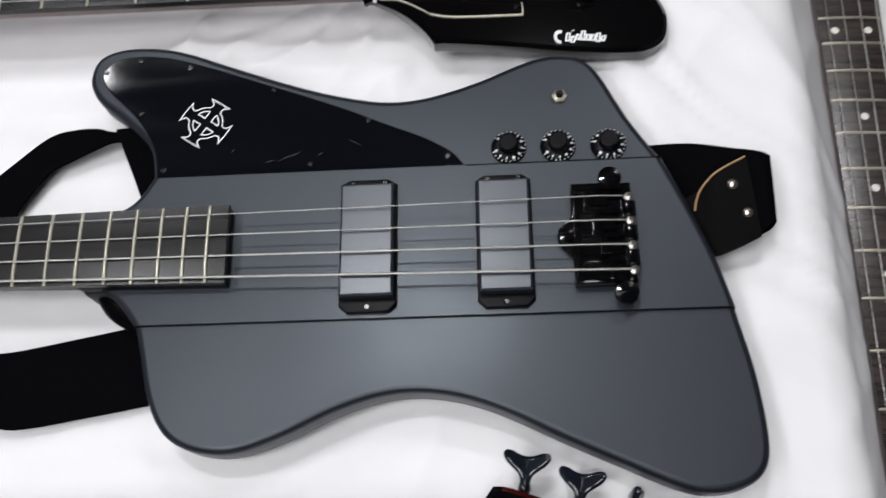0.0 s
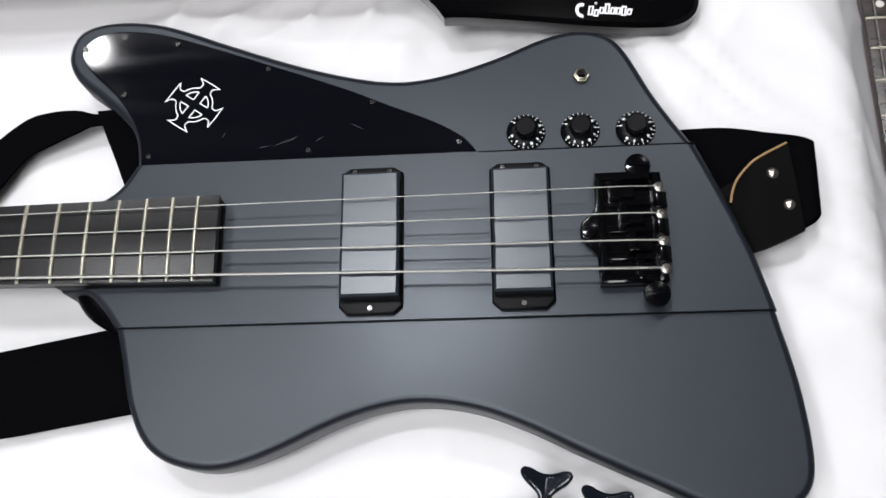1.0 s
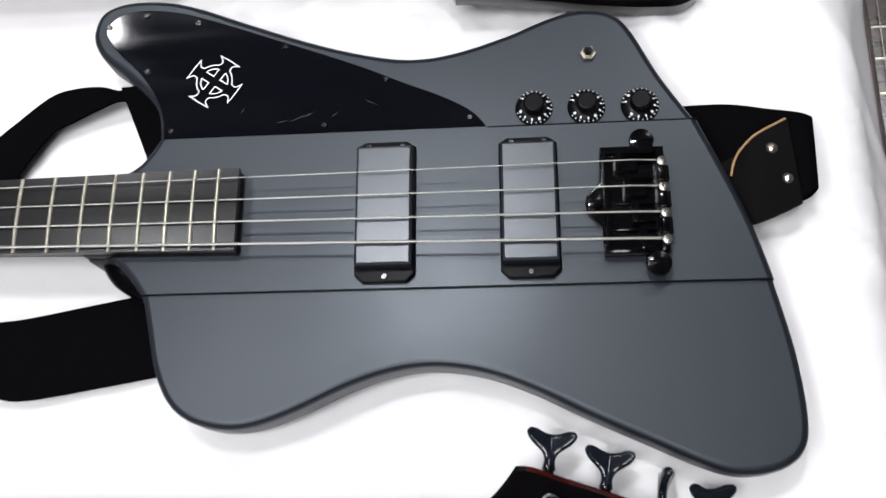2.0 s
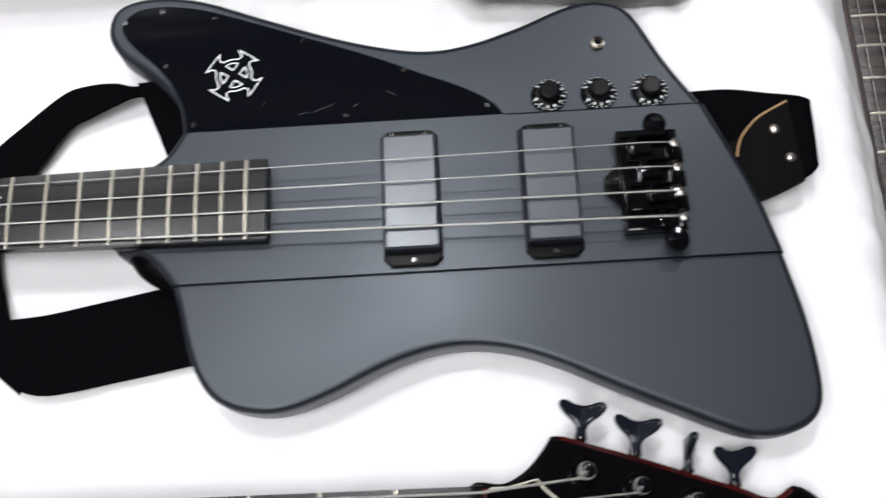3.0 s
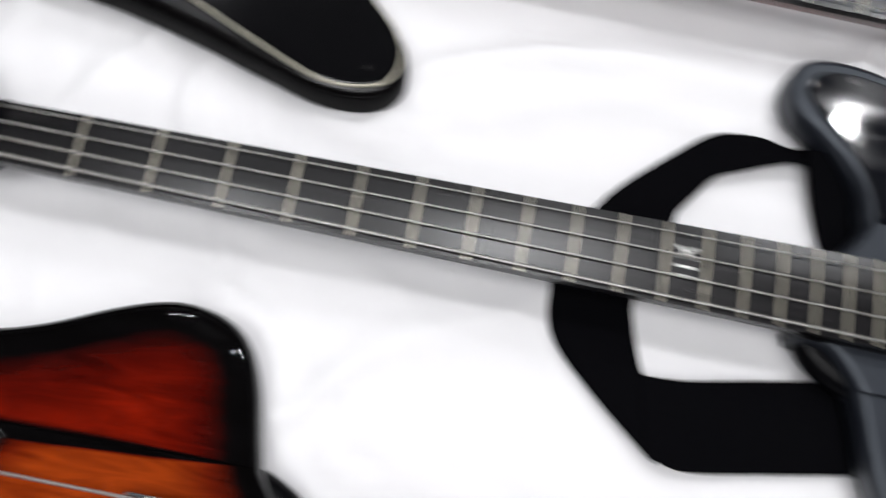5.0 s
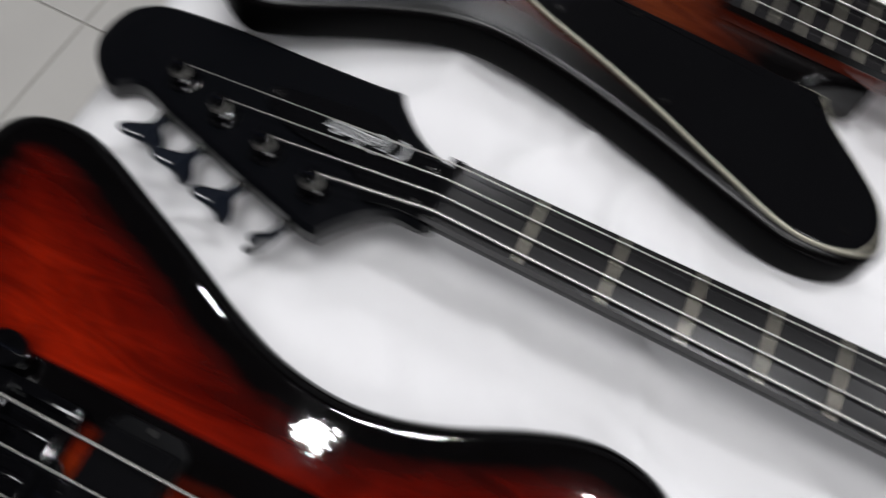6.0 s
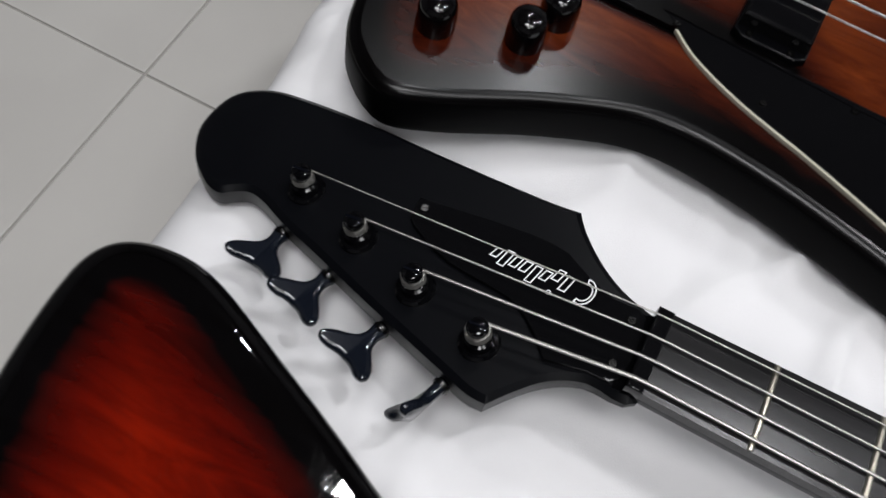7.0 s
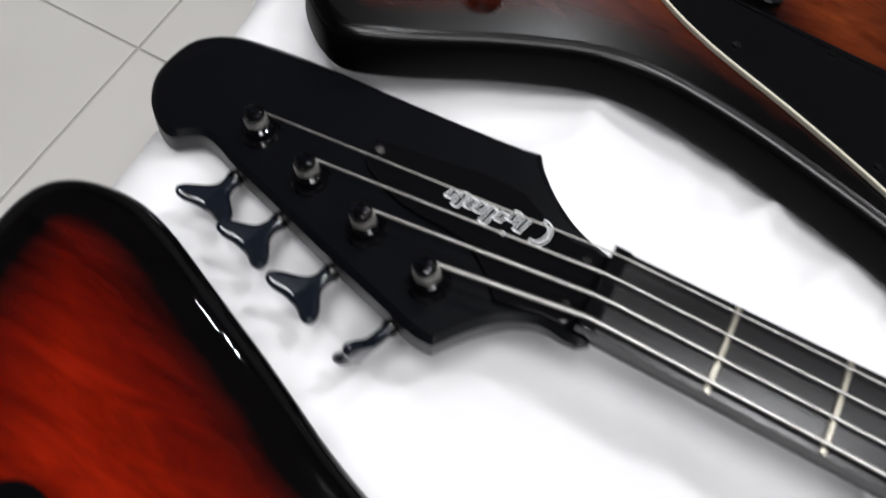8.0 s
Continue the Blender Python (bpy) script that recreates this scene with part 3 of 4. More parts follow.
def script_mark(parent, x, y, turn, size, zf, w=.0006):
    """A maker's mark, kept to plain outlined bars and a hook."""
    bms = []
    hook = [(.004 * math.cos(radians(t)) * 1.1, .0062 * math.sin(radians(t))) for t in range(70, 300, 23)]
    hook += [(p[0] * .72, p[1] * .72) for p in reversed(hook)]
    bms.append(line_shape([(p[0] - .021, p[1] - .001) for p in hook], w, 0))
    hs = (.0075, .0055, .0048, .0085, .0052, .0052, .0080, .0046)
    off = (-.002, -.003, 0, .0, 0, 0, -.001, 0)
    for k, (h, o) in enumerate(zip(hs, off)):
        x0 = -.0155 + k * .0045
        slant = .0012
        r = [(x0, -.0026 + o), (x0 + .0028, -.0026 + o), (x0 + .0028 + slant, -.0026 + o + h), (x0 + slant, -.0026 + o + h)]
        bms.append(line_shape(r, w, 0))
    dot = [(-.009 + .0009 * math.cos(k * .785), .0062 + .0009 * math.sin(k * .785)) for k in range(8)]
    bms.append(line_shape(dot, .0005, 0))
    for b in bms:
        bm = moved(b, pose(x, y, 0, 0, 0, turn) @ Matrix.Diagonal((size, size, 1, 1)))
        for v in bm.verts:
            v.co.z = zf(v.co.x)
        part("mark_stroke", bm, WHITE_INK, parent, "white printed stroke")


def bass(name, m, label, look_of):
    """A neck-through solid bass lying on its back, nut at the origin, body towards +x."""
    g = look_of.get
    root = thing(name, m, label, "bass guitar", "bass guitars")
    TIP["fall"] = math.tan(radians(g("fall", 13.2)))
    upper = [Vector(p) for p in curve_through(g("upper", UPPER), 5, False)]
    lower = [Vector(p) for p in curve_through(LOWER, 5, False)]
    right = [Vector(p) for p in curve_through(CENTRE_R, 4, False)]
    left = [Vector(p) for p in curve_through(CENTRE_L, 4, False)]
    ltop = [Vector(p) for p in curve_through(CENTRE_T, 4, False)]
    rim = seam_rim = None
    if g("burst"):
        outline = upper + right[1:-1] + lower + left[1:] + ltop[:-1]

        def rim(q):
            return min(to_line(q, outline), max(0.0, q.x - .53) * g("root", 9.0))

        def seam_rim(q):
            return min(rim(q), abs(q.y - .058) + max(0.0, .69 - q.x), abs(q.y + .053) + max(0.0, .69 - q.x))
    z0 = .0050
    fl = [False] * (len(upper) - 1) + [True]
    uw = part("upper_wing", slab(upper, g("wing_low", .012), WING, g("round", .005), 4, fl, None, rim, True, .007), g("wing", SATIN), root)
    fl = [False] * (len(lower) - 1) + [True]
    part("lower_wing", slab(lower, g("wing_low", .012), WING, g("round", .005), 4, fl, None, rim, True, .007), g("wing", SATIN), root)
    if g("dark_edge"):
        uw.data.materials.append(EDGE_BLACK)
        for f in uw.data.polygons:
            if f.normal.z < .55:
                f.material_index = 1
    mid = right + left + ltop[:-1] + [ltop[-1]]
    fl = [False] * (len(right) - 1) + [True] + [False] * (len(left) + len(ltop) - 1) + [True]
    part("centre_block", slab(mid, z0, TOP, g("round", .005), 4, fl, None, seam_rim, True, .011), g("mid", SATIN), root)
    part("upper_seam", box(.7695, .9075, .0571, .0580, TOP - .002, TOP + .0004, .0002), NECKBLACK, root)
    # carved heel at the root of the neck
    heel = [(.501, -.012), (.5015, -.024), (.506, -.0335), (.513, -.0415), (.524, -.0485), (.538, -.0545), (.552, -.055), (.560, -.045), (.556, -.012), (.556, -.012)]
    part("heel", slab(curve_through(heel, 4), .012, .0335, .010, 4), NECKBLACK, root)
    # neck, fretboard and frets
    bm = bmesh.new()
    rows = []
    for k in range(25):
        x = -.022 + k * (.526 + .022) / 24
        h = half(max(0, x)) - .0003 - (.002 if x < 0 else 0)
        top = FB - .006 if x > 0 else head_z(x) - .003
        deep = (.0165 if x > 0 else .0135) + .004 * max(0, x) / .53 + (.006 * max(0, (x - .46) / .06))
        rows.append([bm.verts.new((x, h * math.cos(a), top - (deep * max(0, math.sin(a)) ** .8)))
                     for a in [math.pi * q / 12 for q in range(13)]])
    for r, s in zip(rows, rows[1:]):
        for i in range(12):
            bm.faces.new((r[i], s[i], s[i + 1], r[i + 1]))
        bm.faces.new((r[12], s[12], s[0], r[0]))
    bm.faces.new(rows[0])
    bm.faces.new(rows[-1][::-1])
    bmesh.ops.recalc_face_normals(bm, faces=bm.faces)
    part("neck", bm, g("neck", NECKBLACK), root)
    end = .6045
    part("neck_tongue", slab([(.5, -half(.5) + .0004), (end, -half(end) + .0004), (end, half(end) - .0004), (.5, half(.5) - .0004)], TOP - .004, FB - .0055, .0006, 2), g("neck", NECKBLACK), root)
    bm = bmesh.new()
    rows = []
    for k in range(41):
        x = .002 + k * (end - .0015) / 40
        h = half(x)
        ys = [h * (q / 6 - 1) for q in range(13)]
        rows.append([bm.verts.new((x, y, crown(y))) for y in ys] + [bm.verts.new((x, h, FB - .0058)), bm.verts.new((x, -h, FB - .0058))])
    for a, b in zip(rows, rows[1:]):
        for q in range(15):
            bm.faces.new((a[q], b[q], b[(q + 1) % 15], a[(q + 1) % 15]))
    bm.faces.new(rows[0])
    bm.faces.new(rows[-1][::-1])
    bmesh.ops.recalc_face_normals(bm, faces=bm.faces)
    fb = part("fretboard", bm, g("board", FRETBOARD), root)
    for k in range(1, 21):
        x, h = fret_x(k), half(fret_x(k)) - .0003
        bm = bmesh.new()
        rows = []
        for q in range(9):
            y = h * (q / 4 - 1)
            low = .0004 if q in (0, 8) else 0
            rows.append([bm.verts.new((x + dx, y, crown(y) + dz - (low if dz > 0 else 0))) for dx, dz in ((-.0013, -.0003), (-.0011, .0006), (-.0004, .0011), (.0004, .0011), (.0011, .0006), (.0013, -.0003))])
        for a, b in zip(rows, rows[1:]):
            for q in range(6):
                bm.faces.new((a[q], b[q], b[(q + 1) % 6], a[(q + 1) % 6]))
        bm.faces.new(rows[0])
        bm.faces.new(rows[-1][::-1])
        bmesh.ops.recalc_face_normals(bm, faces=bm.faces)
        part("fret", bm, FRETWIRE, fb)
    if g("dots"):
        for k in (3, 5, 7, 9, 12, 15, 17, 19):
            x = (fret_x(k) + fret_x(k - 1)) / 2
            for y in ((-.0135, .0135) if k == 12 else (0,)):
                part("dot_inlay", lathe([(.0032, 0), (.0032, .0003), (0, .0003)], 16, (x, y, crown(y) - .0001)), PEARL, fb, "round pearl position dot")
    else:
        x = (fret_x(12) + fret_x(11)) / 2
        strokes = [((-.006, .0035), (.006, .0115)), ((-.006, .0115), (.006, .0035)), ((-.006, -.0015), (.006, -.0015)), ((-.006, -.0075), (.006, -.0075))]
        bms = []
        for a, b in strokes:
            a, b = Vector(a), Vector(b)
            d = (b - a).normalized()
            s = Vector((-d.y, d.x)) * .0009
            bms.append(slab([a - s, b - s, b + s, a + s], FB - .0004, FB + .0006, .0001, 1))
        part("numeral_inlay", moved(merge(*bms), Matrix.Translation((x, 0, 0))), SILVER_INLAY, fb, "silver roman numeral inlay XII")
    part("nut", slab([(-.004, -.0195), (.003, -.0195), (.003, .0195), (-.004, .0195)], FB - .008, FB + .0014, .001, 3), GUARD_MATTE, root)
    # headstock
    line = curve_through(g("head_plan", HEAD), 4)
    bm = slab(line, -.0145, 0, .002, 3, None, (.0030, .0024), hollow=True)
    for v in bm.verts:
        if v.co.z < -.004:
            v.co.z *= 1 - .55 * max(0, min(1, (v.co.x + .034) / .034))
        v.co.z += head_z(v.co.x)
    hd = part("headstock", bm, g("head", SATIN_DARK), root)
    if g("red_edge"):
        hd.data.materials.append(NECKDARK)
        for f in hd.data.polygons:
            if .25 < f.normal.z < .985 and f.normal.y < -.05 and -.2 < f.center.x < -.055:
                f.material_index = 1
    cover = g("cover_plan", COVER)
    bm = slab(curve_through(cover, 3), -.0005, .0022, .0007, 2)
    for v in bm.verts:
        v.co.z += head_z(v.co.x)
    if g("cover_line"):
        bl = slab(curve_through([(x * 1.0 - (.001 if x < -.02 else 0), y + (.0012 if y > 0 else -.0012)) for x, y in cover], 3), -.0005, .0014, .0004, 1)
        for v in bl.verts:
            v.co.z += head_z(v.co.x)
    cv = part("truss_cover", bm, g("cover", GUARD_MATTE), root, "black plastic truss rod cover")
    if g("cover_line"):
        part("cover_edge", bl, CREAM_EDGE, cv, "thin white edge line")
    for x, y in (((-.1133, .0291) if g("fall", 13.2) > 10 else (-.1125, .0215)), (-.011, .0120), (-.011, -.0095)):
        screw(cv, x, y, head_z(x) + .002, CHROME, .0022)
    if g("script", True):
        script_mark(cv, -.0555, .0185, 174, 1.05, lambda x: head_z(x) + .0025)
    posts = g("posts", POSTS)
    edges = g("edges", EDGES)
    tilts = g("tilts", (-8, -8, -6, 62))
    gauges = (.00042, .00056, .00074, .00098)
    for (x, y), e, t, ga in zip(posts, edges, tilts, gauges):
        tuner(root, x, y, e, t, ga)
    # strings, bridge, pickups
    nut_y = [.0152, .0051, -.0051, -.0152]
    lanes = [.0228, .0052, -.0122, -.0298]
    for (px, py), a, b, ga in zip(posts, nut_y, lanes, gauges):
        st = [(px + .0012 - .0112 * TIP["fall"], py + .0040, head_z(px) + .0112), (-.003, a, FB + .0017), (.006, a, FB + .0022),
              (.86, b, TOP + .0165), (.8805, b + (.0005), TOP + .0135)]
        part("string", tube(st, ga, 8), STRING, root)
    br = bridge(root, lanes)
    if g("bridge_shift"):
        br.matrix_local = Matrix.Translation((.88, 0, 0)) @ Matrix.Diagonal((1.45, 1.1, 1, 1)) @ Matrix.Translation((-.88, 0, 0))
    pm = g("pickups", PICKUP)
    pickup(root, .6835, .7200, -.0410, .0405, pm)
    pickup(root, .7780, .8135, -.0405, .0400, pm)
    # pickguard
    line = [Vector(p) for p in curve_through(g("guard", GUARD_LINE), 4, False)]
    pg = part("pickguard", slab(line, WING - .0005, g("guard_top", TOP - .0008), .0008, 2, None if g("guard_top") else [False] * (len(line) - 1) + [True]), g("guard_mat", GUARD), root, g("guard_label", "glossy black pickguard with fine scratches"))
    if g("guard_edge"):
        if area(line) < 0:
            line.reverse()
        part("guard_edge", slab(inset(line, [-.0010] * len(line)), WING - .0004, g("guard_top", TOP - .0008) - .0009, .0004, 1), CREAM_EDGE, pg, "cream bevelled edge")
    for x, y in g("screws", ((.497, .149), (.563, .149), (.628, .126), (.700, .097), (.7575, .0655), (.524, .1570), (.658, .0640), (.5500, .0640), (.5285, .1115))):
        screw(pg, x, y, g("guard_top", TOP - .0008) - .0002)
    return root


black_bass = bass("bass_guitar", Matrix(), "satin black solid bass guitar with black hardware lying on the sheet", {})
emblem(black_bass, .578, .1015, 56)
for i, (x, y) in enumerate(((.801, .071), (.836, .0705), (.8715, .070))):
    skirt_knob(black_bass, x, y, WING, 200 + 15 * i)
jack = part("jack_socket", lathe([(.0057, 0), (.0057, .0022), (.0052, .0027), (.0043, .0028), (.0043, .0044), (.0036, .0046), (.0032, .0042), (.003, .001), (0, .001)], 6, (.839, .1105, WING)), DARK_NICKEL, black_bass, "nickel hex jack socket")
part("jack_hole", lathe([(.0029, 0), (.0029, .0003), (0, .0003)], 14, (.839, .1105, WING + .0012)), GUARD, jack)
guard = [c for c in black_bass.children if c.name.startswith("pickguard")][0]
for x, y, ln, turn in ((.640, .0705, .016, 24), (.6465, .0725, .011, 28), (.628, .068, .010, 12), (.665, .072, .008, 35), (.600, .0775, .006, 60), (.690, .080, .012, -28)):
    part("scratch", moved(slab([(-ln / 2, 0), (0, -.0003), (ln / 2, 0), (0, .0003)], -.0003, .00012, .0001, 1), pose(x, y, TOP - .0008, 0, 0, turn)), SCUFF, guard, "fine grey scratch")

BROWN_GUARD = [(0.5280, 0.0500), (0.5160, 0.0685), (0.4950, 0.0885), (0.4810, 0.1025), (0.4730, 0.1175), (0.4740, 0.1335), (0.4860, 0.1445),
              (0.5190, 0.1480), (0.5670, 0.1310), (0.6120, 0.1125), (0.6570, 0.0965), (0.7020, 0.0825), (0.7320, 0.0685), (0.7490, 0.0545),
              (0.7580, 0.0500)]
brown_bass = bass("bass_guitar", pose(.699, .2165, 0, 0, 0, 178.5), "satin brown sunburst bass guitar with black pickguard lying on the sheet",
                  dict(head_plan=HEAD_SLIM, cover_plan=COVER_SLIM, posts=POSTS_SLIM, edges=EDGES_SLIM, fall=8,
                       burst=True, wing=BURST_BROWN, mid=BURST_BROWN, neck=NECKRED, head=BLACK_GLOSS, cover=BLACK_GLOSS, cover_line=True, upper=UPPER_WIDE, round=.007,
                       wing_low=.010, dark_edge=True, guard=BROWN_GUARD, guard_mat=GUARD_MATTE, guard_label="matte black pickguard", guard_edge=True, script=False, root=.42, pickups=GUARD_MATTE, guard_top=TOP + .0004,
                       screws=((.492, .1345), (.612, .1065), (.692, .0780), (.650, .0560), (.747, .0560), (.528, .058))))
for x, y in ((.850, .1225), (.809, .1065), (.801, .0845)):
    dome_knob(brown_bass, x, y, WING)
script_mark([c for c in brown_bass.children if c.name.startswith("headstock")][0], -.163, .044, 180, .85, lambda x: head_z(x) + .0004, .0016)
red_bass = bass("bass_guitar", pose(.734, -.2135, 0, 0, 0, 180.3), "glossy red sunburst bass guitar lying on the sheet",
                dict(head_plan=HEAD_SLIM, cover_plan=COVER_SLIM, posts=POSTS_SLIM, edges=EDGES_SLIM, fall=8,
                     burst=True, wing=BURST_RED, mid=BURST_ORANGE, neck=NECKRED, head=BLACK_GLOSS, cover=BLACK_GLOSS, cover_line=True, round=.010, pickups=GUARD_MATTE, bridge_shift=True,
                     tilts=(10, 72, -8, -8), red_edge=True, script=False))
for x, y in ((.801, .071), (.836, .0705), (.8715, .070)):
    skirt_knob(red_bass, x, y, WING, 200)
bass("bass_guitar", pose(1.071, -.207, -.090, 0, 3.27, 87.0) , "bass guitar with a dotted rosewood fretboard resting beside the bed",
     dict(head_plan=HEAD_SLIM, cover_plan=COVER_SLIM, posts=POSTS_SLIM, edges=EDGES_SLIM, fall=8, dots=True, board=ROSEWOOD, neck=NECKRED, script=False))

# ---------------------------------------------------------------- strap
strap = thing("guitar_strap", None, "black nylon guitar strap with riveted leather ends, folded under the bass", "strap")
S = BED + .006
part("webbing", ribbon([((.560, .150, S), (.575, .105, S)), ((.530, .128, S + .001), (.535, .100, S + .003)), ((.500, .1140, S + .005), (.503, .1005, S + .014)), ((.480, .1185, S + .003), (.484, .0970, S + .010)),
                        ((.460, .1185, S + .002), (.464, .0900, S + .006)), ((.440, .1130, S + .001), (.448, .0830, S + .004)), ((.413, .0910, S), (.434, .0660, S + .003)), ((.385, .0650, S), (.424, .0520, S + .001)),
                        ((.369, .045, S), (.422, .044, S)), ((.352, .012, S), (.405, .012, S)), ((.347, -.016, S), (.402, -.016, S)),
                        ((.353, -.047, S), (.408, -.044, S)), ((.383, -.078, S), (.414, -.062, S + .002)), ((.427, -.115, S + .002), (.420, -.066, S + .003))], .002), WEBBING, strap)
part("webbing", ribbon([((.421, -.110, S + .004), (.410, -.062, S + .004)), ((.446, -.1165, S + .003), (.440, -.060, S + .003)), ((.500, -.108, S), (.480, -.052, S)), ((.553, -.099, S), (.513, -.046, S)), ((.640, -.085, S), (.600, -.030, S))], .002), WEBBING, strap)
part("webbing", ribbon([((.503, .108, S + .02), (.545, .110, S + .02)), ((.508, .092, S + .012), (.552, .090, S + .012)), ((.516, .070, S + .004), (.556, .068, S + .004)), ((.525, .046, S), (.562, .040, S)), ((.54, .01, S), (.58, .005, S))], .002), WEBBING, strap)
part("webbing", ribbon([((.880, .080, S + .006), (.900, .018, S + .006)), ((.930, .0815, S + .006), (.930, .012, S + .006)), ((.962, .0755, S + .008), (.960, .004, S + .006)), ((.980, .068, S + .016), (.980, .008, S + .012)), ((.985, .060, S + .024), (.9845, .012, S + .020)), ((.978, .0565, S + .028), (.9775, .007, S + .024)), ((.968, .0560, S + .026), (.9720, .002, S + .019))], .002), WEBBING, strap)
leather = part("leather_end", ribbon([((.9665, .0560, S + .031), (.9720, .000, S + .024)), ((.957, .0530, S + .029), (.957, -.006, S + .020)), ((.945, .0470, S + .026), (.943, -.010, S + .016)), ((.934, .037, S + .020), (.930, -.009, S + .012)), ((.915, .030, S + .014), (.918, -.004, S + .010))], .003), LEATHER, strap, "black leather strap end")
part("stitched_edge", tube(curve_through([(.9655, .0570, S + .0312), (.9585, .0540, S + .0298), (.952, .0512, S + .0282), (.9445, .0470, S + .0268), (.9385, .0415, S + .0245), (.934, .0360, S + .0222), (.931, .029, S + .0208), (.9295, .022, S + .0196)], 4, False), .0008, 6), TAN, leather, "raw tan leather edge")
for x, y, z in ((.956, .0385, S + .0262), (.9645, .0175, S + .0243)):
    part("rivet", lathe([(.0038, 0), (.0040, .0008), (.0030, .002), (.0012, .0026), (0, .0027)], 18, (x, y, z)), RIVET, leather, "domed chrome rivet")

# ---------------------------------------------------------------- bed, floor and room
XL, XR, YB, YT, R = -.200, 1.005, -1.15, .78, .035


def drop(u, lo, hi):
    """Place along the sheet's width: across, and how far it has fallen past the rounded edge."""
    over = max(lo - u, u - hi, 0)
    a = min(over / R, math.pi / 2)
    out = R * math.sin(a)
    fall = R * (1 - math.cos(a)) + max(0, over - R * math.pi / 2)
    if u > hi and over > R * 1.2:   # the side by the bench hangs in a slope and rests on it
        rest = over - R * 1.2
        out, fall = R * math.sin(1.2) + .55 * rest, R * (1 - math.cos(1.2)) + .83 * rest
    return (lo - out if u < lo else hi + out if u > hi else u), fall


bm = bmesh.new()
us = [XL - .36 + k * (XR - XL + .72) / 300 for k in range(301)]
vs_ = [YB - .36 + k * (YT - YB + .72) / 360 for k in range(361)]
grid = []
for v in vs_:
    row = []
    for u in us:
        x, fx = drop(u, XL, XR)
        y, fy = drop(v, YB, YT)
        fall = min(fx + fy, .148 if u > XR else .405)
        p = Vector((u, v, 0))
        soft = noise.noise(p * 3.1) * .0035 + noise.noise(p * 9 + Vector((3, 1, 0))) * .0016
        q = p @ Matrix.Rotation(.5, 3, "Z") + Vector((noise.noise(p * 2.5) * .25, noise.noise(p * 2.5 + Vector((9, 9, 9))) * .25, 0))
        fold = (1 - abs(noise.noise(Vector((q.x * 4.5, q.y * 14, 4)))) * 2.4)
        crease = max(0, fold) ** 4 * .0072 * (0.30 + 0.9 * max(0, noise.noise(p * 2.2 + Vector((5, 0, 2))) + .35))
        w = p @ Matrix.Rotation(-.75, 3, "Z") + Vector((noise.noise(p * 4 + Vector((1, 7, 0))) * .12, noise.noise(p * 4 + Vector((4, 2, 8))) * .12, 0))
        crease += max(0, 1 - abs(noise.noise(Vector((w.x * 7, w.y * 34, 9)))) * 3.2) ** 3 * .0054 * max(0, noise.noise(p * 3.3 + Vector((0, 8, 3))) + .3)
        crease *= 1 + 1.1 * max(0, min(1, (v - .10) / .08)) + .6 * max(0, min(1, (.45 - u) / .2))
        for fy, fx0, fx1, slope, tall, wide in ((.178, .30, .80, -.03, .0060, .010), (.152, .28, .58, .05, .0055, .012), (.198, .45, .95, -.05, .0050, .009),
                                              (.135, .36, .50, .16, .0050, .010), (-.125, .22, .44, -.22, .0050, .012), (-.088, .02, .20, .10, .0045, .010), (-.165, .30, .62, .06, .0045, .014)):
            along = max(0, min(1, (u - fx0) / .08)) * max(0, min(1, (fx1 - u) / .10))
            off = (v - fy - slope * (u - fx0) - .010 * noise.noise(p * 7 + Vector((0, fy * 30, 1)))) / wide
            if along > 0 and abs(off) < 4:
                crease += tall * along * math.exp(-off * off) * (1 if off > 0 else .8 + .2 * math.exp(-off * off))
        sink = max(0, min(1, (.06 - u) / .22))
        near = max(0, min(1, (.105 - abs(v - .022)) / .06))
        h = soft + crease - .003 - .016 * sink * sink * (3 - 2 * sink) * near * near * (3 - 2 * near)
        if fx > R * .7 and u < XL:
            x += (-1 if u < XL else 1) * (.012 * math.sin(v * 17 + 2 * noise.noise(p * 3)) + .012) * min(1, (fx - R * .7) / .12)
        row.append(bm.verts.new((x, y, BED + h - fall)))
    grid.append(row)
for a, b in zip(grid, grid[1:]):
    for i in range(len(us) - 1):
        bm.faces.new((a[i], a[i + 1], b[i + 1], b[i]))
sheet = part("bed_sheet", bm, SHEET, None, "", 180)
tagged(sheet, "crumpled white cotton bed sheet draped over the mattress", "bed sheet")
mattress = part("mattress", slab(curve_through([(XL + .004, YB + .01), (XL + .004, YB + .01), (XR - .004, YB + .01), (XR - .004, YB + .01), (XR - .004, YT - .01), (XR - .004, YT - .01), (XL + .004, YT - .01), (XL + .004, YT - .01)], 1), FLOOR, BED - .036, .03, 4), SHEET)
tagged(mattress, "white mattress under the draped sheet on the floor", "mattress")

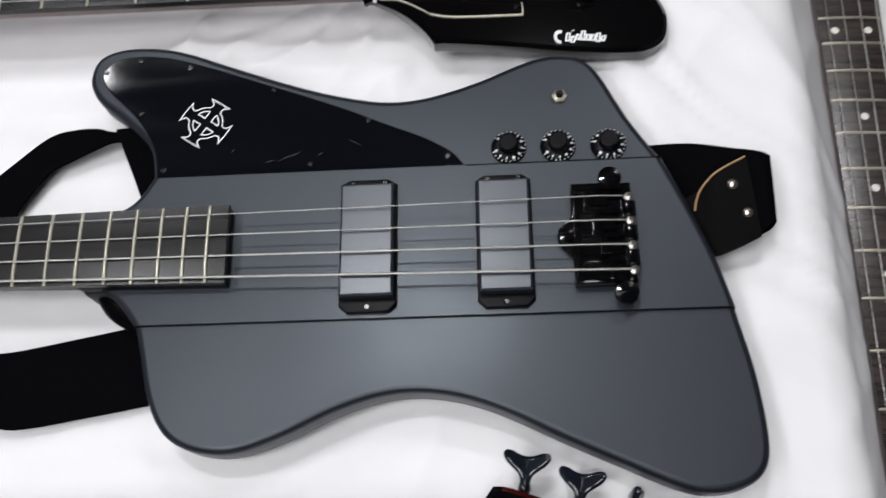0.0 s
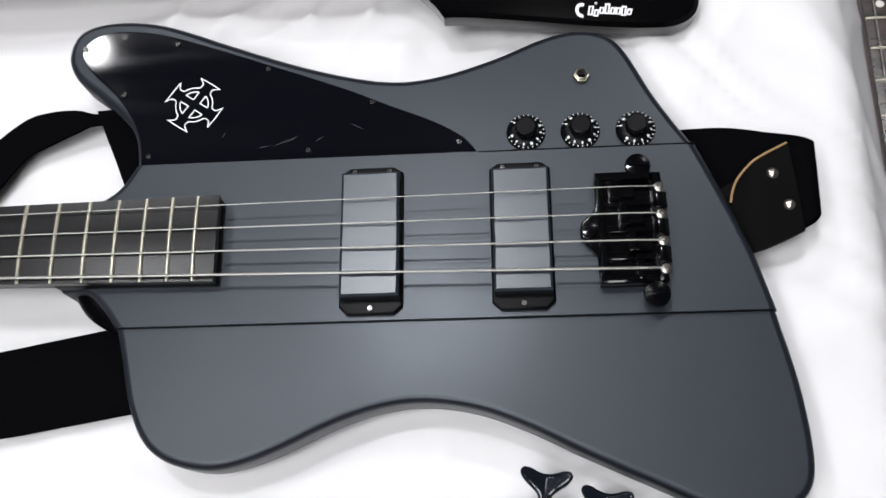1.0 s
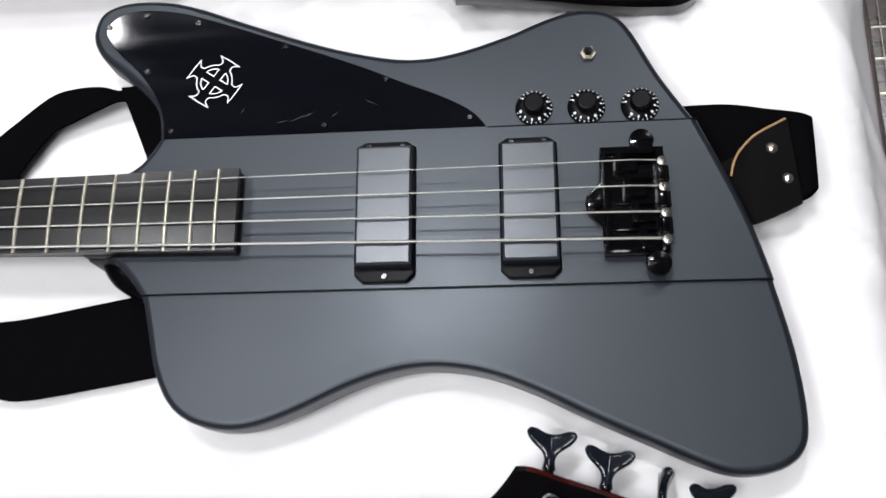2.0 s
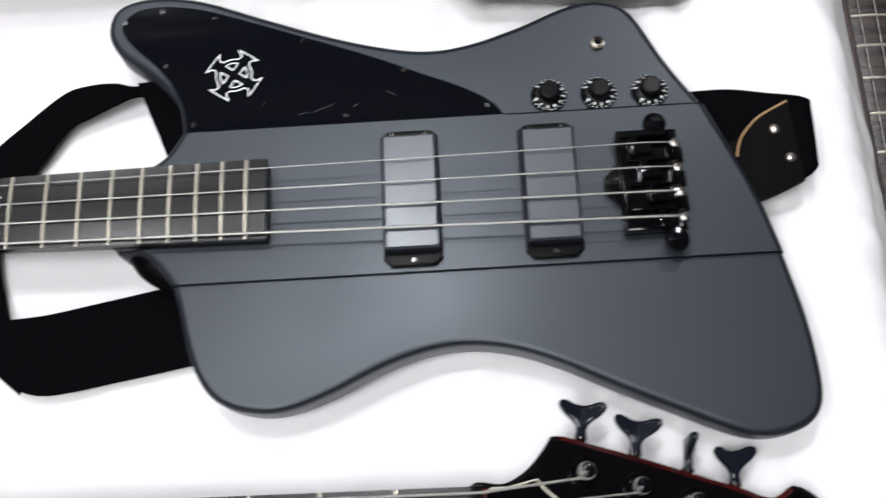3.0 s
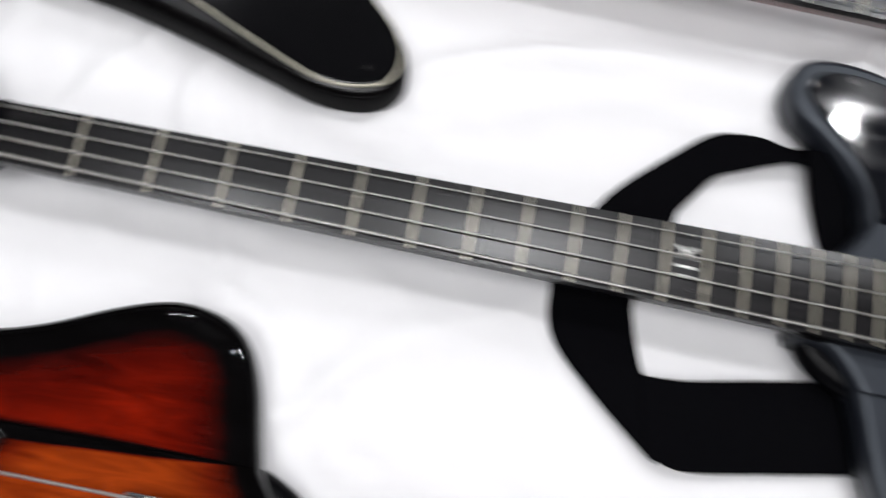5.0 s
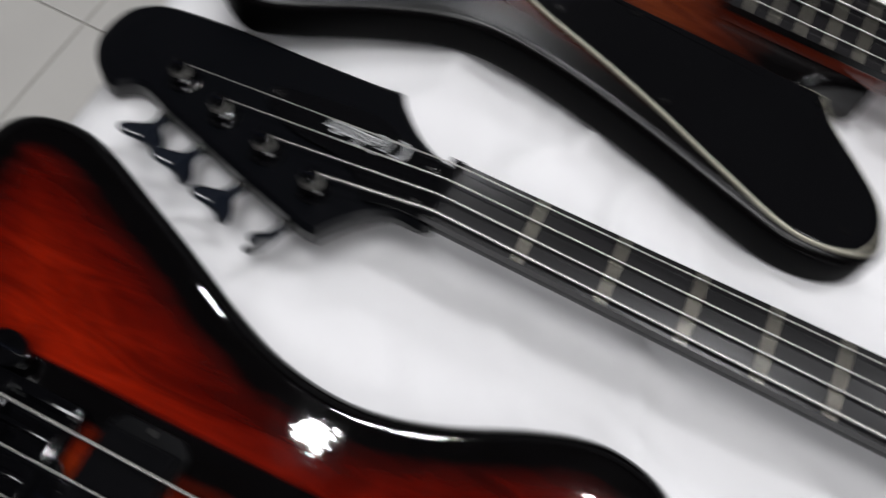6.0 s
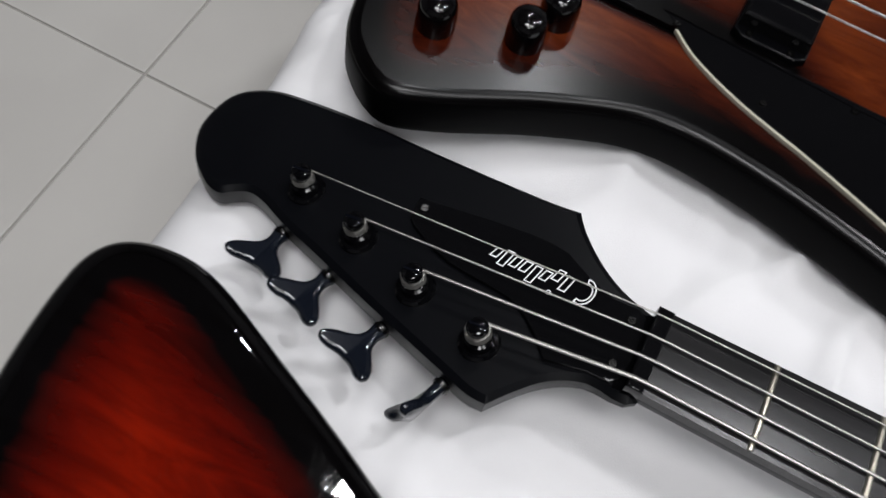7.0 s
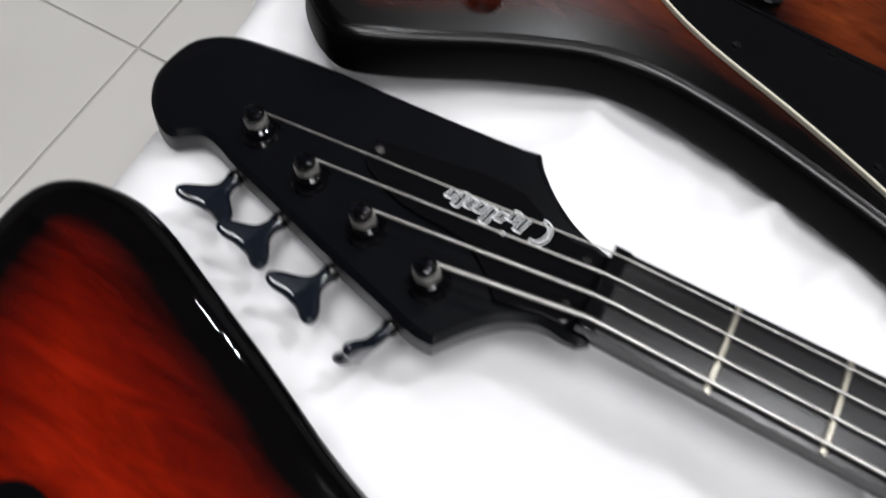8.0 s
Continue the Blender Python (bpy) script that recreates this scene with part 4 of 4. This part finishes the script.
bench = thing("bench", None, "cream painted wooden bench beside the bed", "bench")
part("bench_top", slab([(1.085, -1.1), (1.55, -1.1), (1.55, .95), (1.085, .95)], -.18, -.150, .004, 3), CREAM, bench)
for x in (1.12, 1.50):
    for y in (-1.05, .9):
        part("leg", box(x - .025, x + .025, y - .025, y + .025, FLOOR, -.18, .003), CREAM, bench)

X0, X1, Y0, Y1 = -2.3, 2.5, -2.3, 2.5
floor = tagged(part("floor", box(X0, X1, Y0, Y1, FLOOR - .06, FLOOR - .003, .001), GROUT), "grey tiled floor", "floor", "", "structure")
# Ceiling and walls are out of view, kept dark to hold reflections down.
ceiling = tagged(part("ceiling", box(X0, X1, Y0, Y1, CEIL, CEIL + .1, .001), ROOM_SHELL), "unseen dark grey ceiling closing the room", "ceiling", "", "structure")
for nm, b in (("wall_west", (X0 - .12, X0, Y0 - .12, Y1 + .12)), ("wall_east", (X1, X1 + .12, Y0 - .12, Y1 + .12)), ("wall_south", (X0, X1, Y0 - .12, Y0)), ("wall_north", (X0, X1, Y1, Y1 + .12))):
    tagged(part(nm, box(b[0], b[1], b[2], b[3], FLOOR - .06, CEIL + .1, .001), ROOM_SHELL), "unseen dark grey wall closing the room", "wall", "", "structure")
# Housings for every lamp, the added fill lights included.
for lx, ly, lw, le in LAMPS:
    lamp = thing("ceiling_or_fill_light", pose(lx, ly, CEIL), "round white ceiling light or added fill light with a frosted diffuser", "ceiling light", "ceiling lights")
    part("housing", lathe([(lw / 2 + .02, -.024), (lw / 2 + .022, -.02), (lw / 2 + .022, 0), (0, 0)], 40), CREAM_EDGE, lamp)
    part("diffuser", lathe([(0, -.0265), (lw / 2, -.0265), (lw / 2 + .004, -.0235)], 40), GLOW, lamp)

# floor tiles
tile_mesh = to_mesh("tile", slab([(-.2985, -.2985), (.2985, -.2985), (.2985, .2985), (-.2985, .2985)], -.008, 0, .0012, 2), TILE)
for i in range(-3, 7):
    for j in range(-5, 5):
        cx, cy = -.518 + .6 * i - .3, .282 + .6 * j + .3
        if X0 - .29 < cx < X1 + .29 and Y0 - .29 < cy < Y1 + .29:
            t = new("tile", tile_mesh)
            t.parent = floor
            t.location = (cx, cy, FLOOR)
